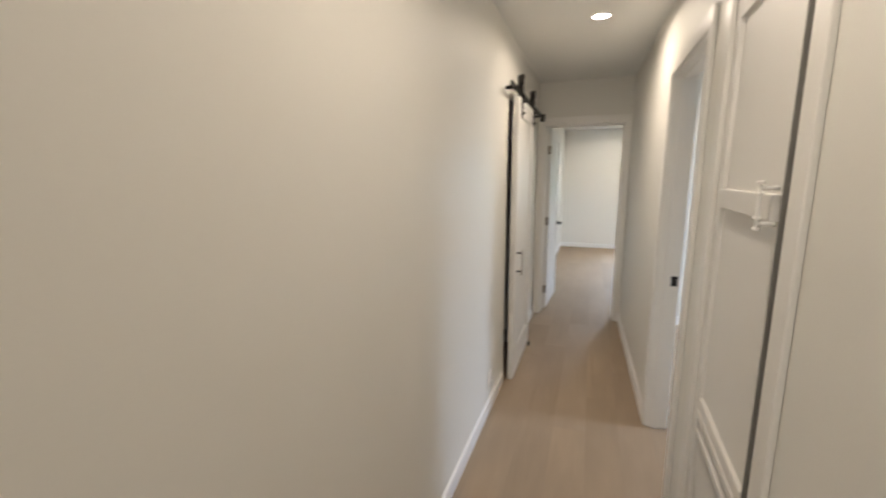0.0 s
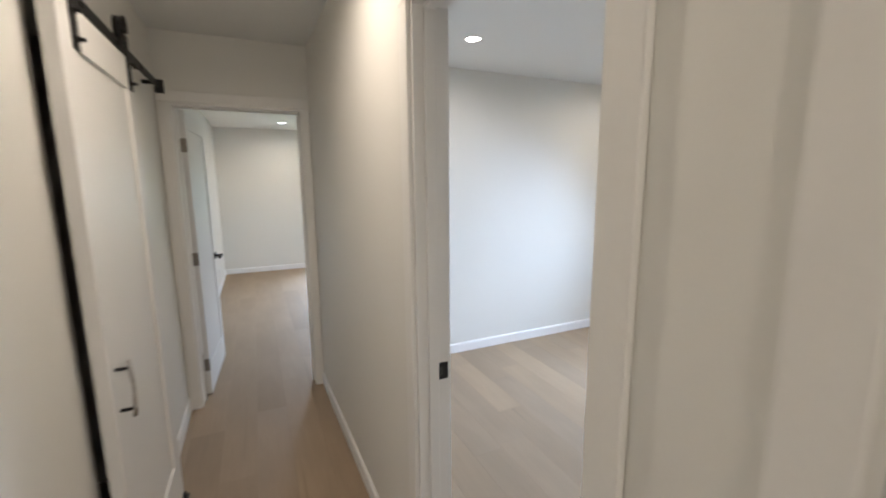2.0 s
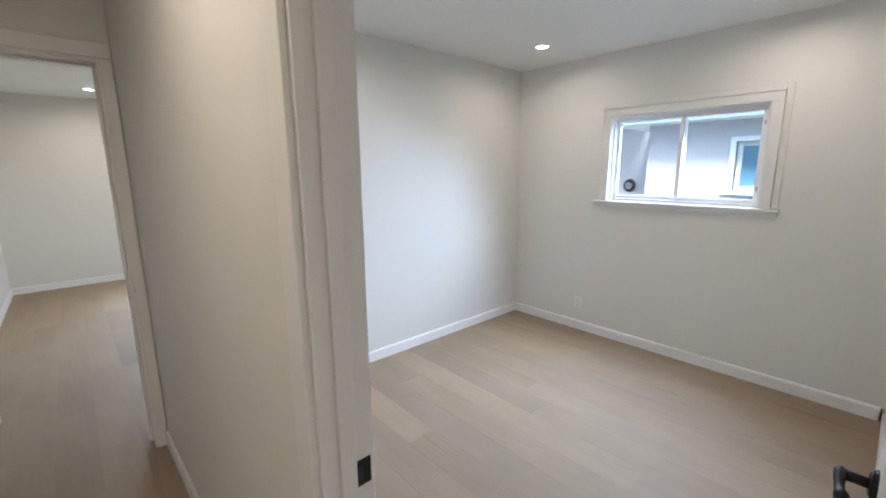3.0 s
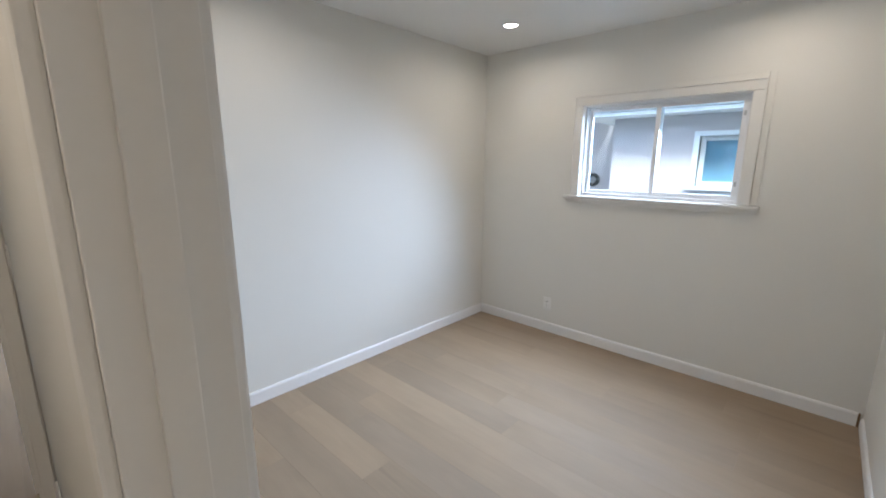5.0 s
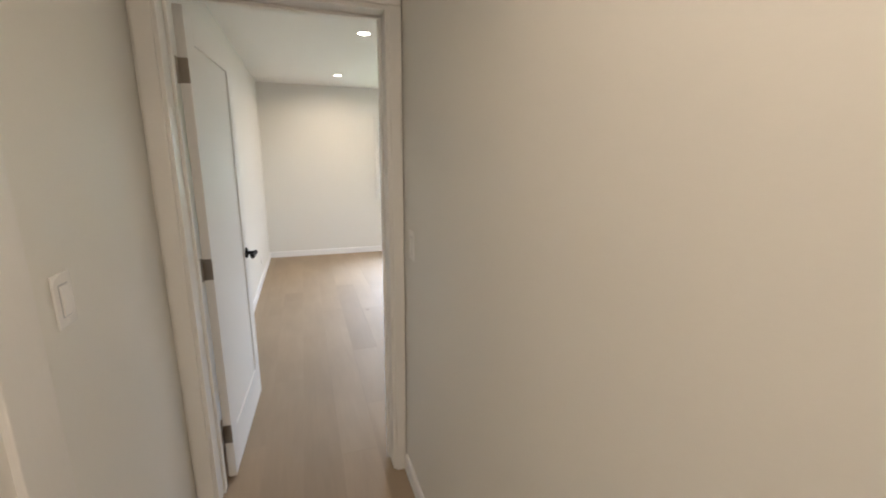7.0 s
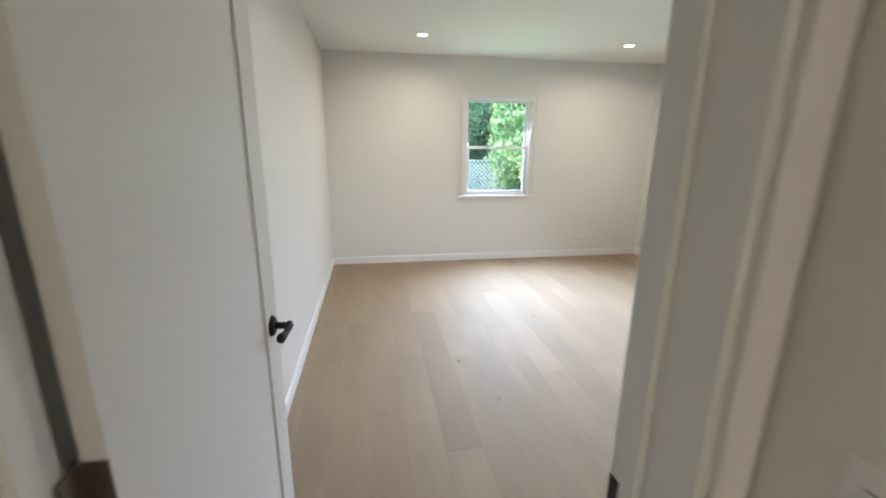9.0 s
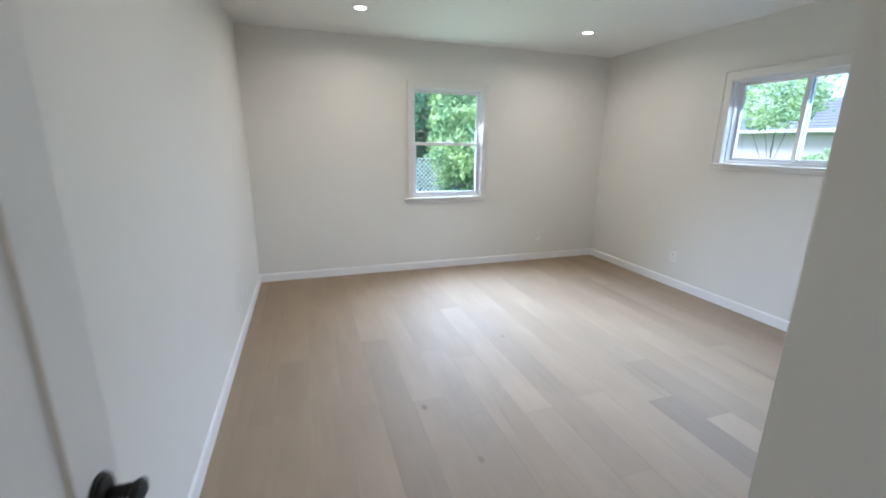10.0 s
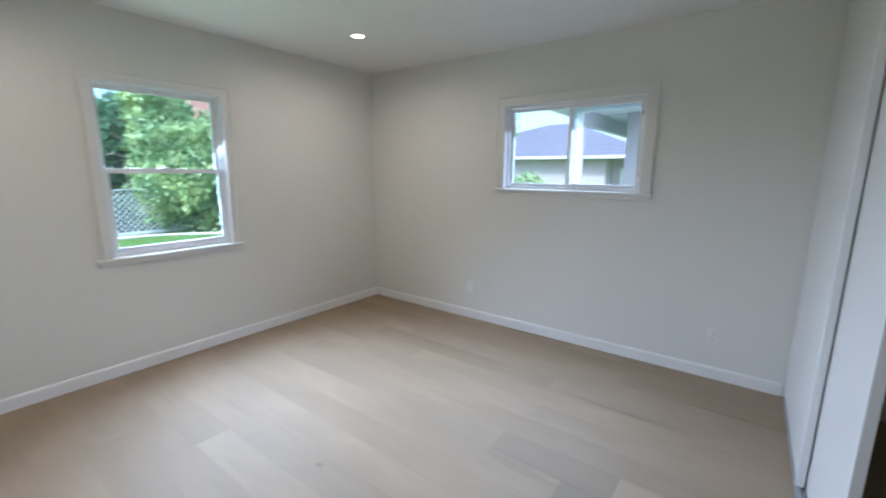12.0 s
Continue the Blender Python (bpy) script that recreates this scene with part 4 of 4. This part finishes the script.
tree("tall_shrub", (6.4, 20.2, GROUND), 4.2, cluster(6.3, 20.4, 2.3, 0.75, 0.6, 1.4, 20, 5), 17000, 0.11, LEAF, "tall light green shrub behind the lattice fence", "shrub", 12, 8)
tree("tall_shrub", (8.2, 20.4, GROUND), 4.4, cluster(8.3, 20.4, 1.7, 1.4, 0.6, 1.2, 16, 6), 14000, 0.10, LEAF, "tall light green shrub beside the hedge", "shrub", 13, 8)
tree("conifer", (4.1, 21.4, GROUND), 4.4, cluster(4.7, 21.5, 1.45, 1.0, 0.6, 1.5, 20, 7), 12000, 0.09, LEAF_DARK, "dark green conifer behind the fence", "tree", 14, 7, 0.13)
tree("conifer", (2.6, 22.0, GROUND), 3.6, cluster(2.7, 22.0, 1.3, 1.0, 0.6, 1.3, 12, 8), 10000, 0.09, LEAF_DARK, "dark green conifer behind the fence", "tree", 15, 6, 0.13)
tree("garden_tree", (12.3, 12.6, GROUND), 3.3, cluster(12.3, 13.2, 2.7, 0.9, 0.9, 0.7, 12, 9), 4200, 0.06, LEAF, "small light green tree in front of the garage", "tree", 16, 4, 0.022)
tree("shrub", (11.3, 11.2, GROUND), 1.4, cluster(11.3, 11.3, 0.75, 0.5, 0.5, 0.55, 8, 10), 5000, 0.06, LEAF, "round green shrub in front of the garage", "shrub", 17, 6, 0.04)
tree("shrub", (11.6, 12.4, GROUND), 1.2, cluster(11.6, 12.5, 0.6, 0.5, 0.6, 0.5, 8, 12), 4000, 0.06, LEAF, "low green shrub in front of the garage", "shrub", 18, 6, 0.04)

tree("shrub", (4.7, 20.3, GROUND), 1.6, cluster(4.6, 20.3, 0.35, 1.3, 0.3, 0.5, 14, 14), 9000, 0.08, LEAF_DARK, "dark green shrub close behind the lattice fence", "shrub", 19, 6, 0.05)

bare = thing("bare_shrub", (5.7, 20.9, GROUND), "leafless pale branches of an old shrub behind the conifer", "shrub")
br = part("trunk", tube(bmesh.new(), [(5.7, 20.9, GROUND), (5.6, 20.9, 1.0), (5.45, 20.9, 2.3)], [0.06, 0.05, 0.035], 8), PALE_BARK, bare, smooth=True)
rngb = random.Random(31)
for k in range(9):
    z, dx, dz = 1.6 + 0.14 * k, -rngb.uniform(0.7, 1.4), rngb.uniform(-0.1, 0.75)
    mid = (5.5 + dx * 0.5, 20.9 + rngb.uniform(-0.2, 0.1), z + dz * 0.65 + 0.12)
    part("limb", tube(bmesh.new(), [(5.5, 20.9, z - 0.1), mid, (5.5 + dx, 20.8, z + dz)], [0.032, 0.022, 0.008], 6), PALE_BARK, br, smooth=True)

fence = thing("lattice_fence", (4.6, 20.0 - 0.6, GROUND), "white diagonal lattice fence between two rails", "fence")
FX0, FX1, FZ0, FZ1, FY = 2.4, 6.6, -0.30, 0.86, 19.4
for z0, z1 in ((FZ0 - 0.08, FZ0), (FZ1, FZ1 + 0.025)):
    part("rail", B((FX0, FY - 0.03, z0), (FX1, FY + 0.03, z1), 0.005), LATTICE, fence)
for x in (FX0, 3.7, FX1):
    part("post", B((x - 0.045, FY + 0.03, GROUND), (x + 0.045, FY + 0.12, FZ1 + 0.12), 0.005), LATTICE, fence)
for way in (1, -1):
    k = FX0 - (FZ1 - FZ0)
    while k < FX1 + (FZ1 - FZ0):
        a, b = (k, k + (FZ1 - FZ0)) if way > 0 else (k + (FZ1 - FZ0), k)
        x0, x1 = max(min(a, b), FX0), min(max(a, b), FX1)
        if x1 - x0 > 0.05:
            s = lambda x: FZ0 + (x - a) * way
            p, q = Vector((x0, FY + 0.008 * way, s(x0))), Vector((x1, FY + 0.008 * way, s(x1)))
            w = Vector((-way, 0, 1)).normalized() * 0.013
            t = Vector((0, 0.004, 0))
            bm = bmesh.new()
            v = [bm.verts.new(c) for c in (p - w - t, q - w - t, q + w - t, p + w - t, p - w + t, q - w + t, q + w + t, p + w + t)]
            for f in ((0, 1, 2, 3), (7, 6, 5, 4), (0, 4, 5, 1), (1, 5, 6, 2), (2, 6, 7, 3), (3, 7, 4, 0)):
                bm.faces.new([v[i] for i in f])
            part("slat", bm, LATTICE, fence)
        k += 0.155

edging = tube(bmesh.new(), [(3.5, 19.2, GROUND + 0.03), (4.9, 19.15, GROUND + 0.03), (5.6, 18.8, GROUND + 0.03), (6.3, 18.2, GROUND + 0.03), (8.5, 17.4, GROUND + 0.03)], [0.08] * 5, 8, 0.7)
tagged(part("garden_edging", edging, CONCRETE, smooth=True), "pale concrete edging between lawn and hedge bed", "garden edging")
rng = np.random.default_rng(5)
N = 26000
gx, gy = rng.uniform(2.4, 8.5, N), rng.uniform(12.0, 19.0, N)
lean = rng.normal(size=(N, 2)) * 0.02
hh, ang = rng.uniform(0.04, 0.09, N), rng.uniform(0, math.pi, N)
wx, wy = np.cos(ang) * 0.006, np.sin(ang) * 0.006
gp = np.stack([np.stack([gx - wx, gy - wy, np.full(N, GROUND)], 1), np.stack([gx + wx, gy + wy, np.full(N, GROUND)], 1), np.stack([gx + lean[:, 0], gy + lean[:, 1], GROUND + hh], 1)], 1).reshape(-1, 3)
gm = bpy.data.meshes.new("lawn_grass")
gm.from_pydata(gp.tolist(), [], np.arange(N * 3).reshape(-1, 3).tolist())
gm.materials.append(GRASS)
tagged(new("lawn_grass", gm), "short bright green lawn grass", "grass", kind="stuff")

# ---- floor: oak planks ----
floor = thing("floor", (0, 0, 0), "pale oak plank floor running the length of the hall", "floor", kind="structure")
PW, PX = 0.185, -0.153
OAK = Vector((0.338, 0.252, 0.169))
ROOMS = ((HALL_W - 0.02, HALL_E + 0.02, HALL_S, HALL_N), (END_A - 0.05, END_B + 0.05, HALL_N, B2_S), (B1_W - 0.14, B1_E, B1_S, B1_N), (B2_W, B2_E, B2_S, B2_N))
# boards that stand out: row -> (from, to, tone, greyness)
MARKED = {5: [(5.75, 7.465, 0.88, 0.25)], 9: [(6.375, 7.9, 1.12, 0.15)], 11: [(5.15, 6.42, 1.10, 0.2)], 13: [(4.95, 6.26, 0.77, 0.8), (6.26, 7.8, 1.05, 0.2)],
          14: [(4.8, 6.04, 1.08, 0.3), (6.04, 6.65, 0.90, 0.4)], 18: [(6.648, 8.3, 0.86, 0.0)], 15: [(3.2, 4.3, 0.92, 0.5)], 12: [(2.9, 3.9, 0.93, 0.6)], 17: [(2.1, 3.35, 1.04, 0.0)]}
rng = random.Random(21)


def plank(x0, x1, y0, y1, tone, grey):
    """One board in its own tone; grey pulls its colour towards a silvery oak."""
    g, c, d = 0.0001, 0.0004, 0.0004
    rings = [[(x0 + g, y0 + g), (x1 - g, y0 + g), (x1 - g, y1 - g), (x0 + g, y1 - g)]] * 2 + [[(x0 + g + c, y0 + g + c), (x1 - g - c, y0 + g + c), (x1 - g - c, y1 - g - c), (x0 + g + c, y1 - g - c)]]
    verts = [(x, y, z) for ring, z in zip(rings, (-0.014, -d, 0.0)) for x, y in ring]
    faces = [(8, 9, 10, 11)]
    for r in (0, 4):
        faces += [(r + k, r + (k + 1) % 4, r + 4 + (k + 1) % 4, r + 4 + k) for k in range(4)]
    me = bpy.data.meshes.new("plank")
    me.from_pydata(verts, [], faces)
    me.materials.append(PLANK)
    ob = new("plank", me)
    ob.color = (*(OAK.lerp(Vector((0.322, 0.250, 0.182)), grey) * tone), 1)
    ob.parent = floor


row = 0
while PX + row * PW < B1_E:
    x = PX + row * PW
    y = HALL_S if x < HALL_E else B1_S - WALL
    first, marked = y + rng.uniform(0.3, 1.9), list(MARKED.get(row, ()))
    while y < B2_N:
        n = first if y < first else y + rng.choice((0.75, 1.1, 1.5, 1.9, 1.9, 2.1))
        tone, grey = rng.uniform(0.95, 1.05), rng.choice((0.0, 0.0, 0.1, 0.2, 0.4))
        if marked and abs(y - marked[0][0]) < 1e-6:
            _, n, tone, grey = marked.pop(0)
        elif marked and n > marked[0][0] - 0.35:
            n = marked[0][0]
        if B2_N - n < 0.3:
            n = B2_N
        if any(x < b and x + PW > a and y < d and n > c for a, b, c, d in ROOMS):
            plank(x, x + PW, y, n, tone, grey)
        y = n
    row += 1
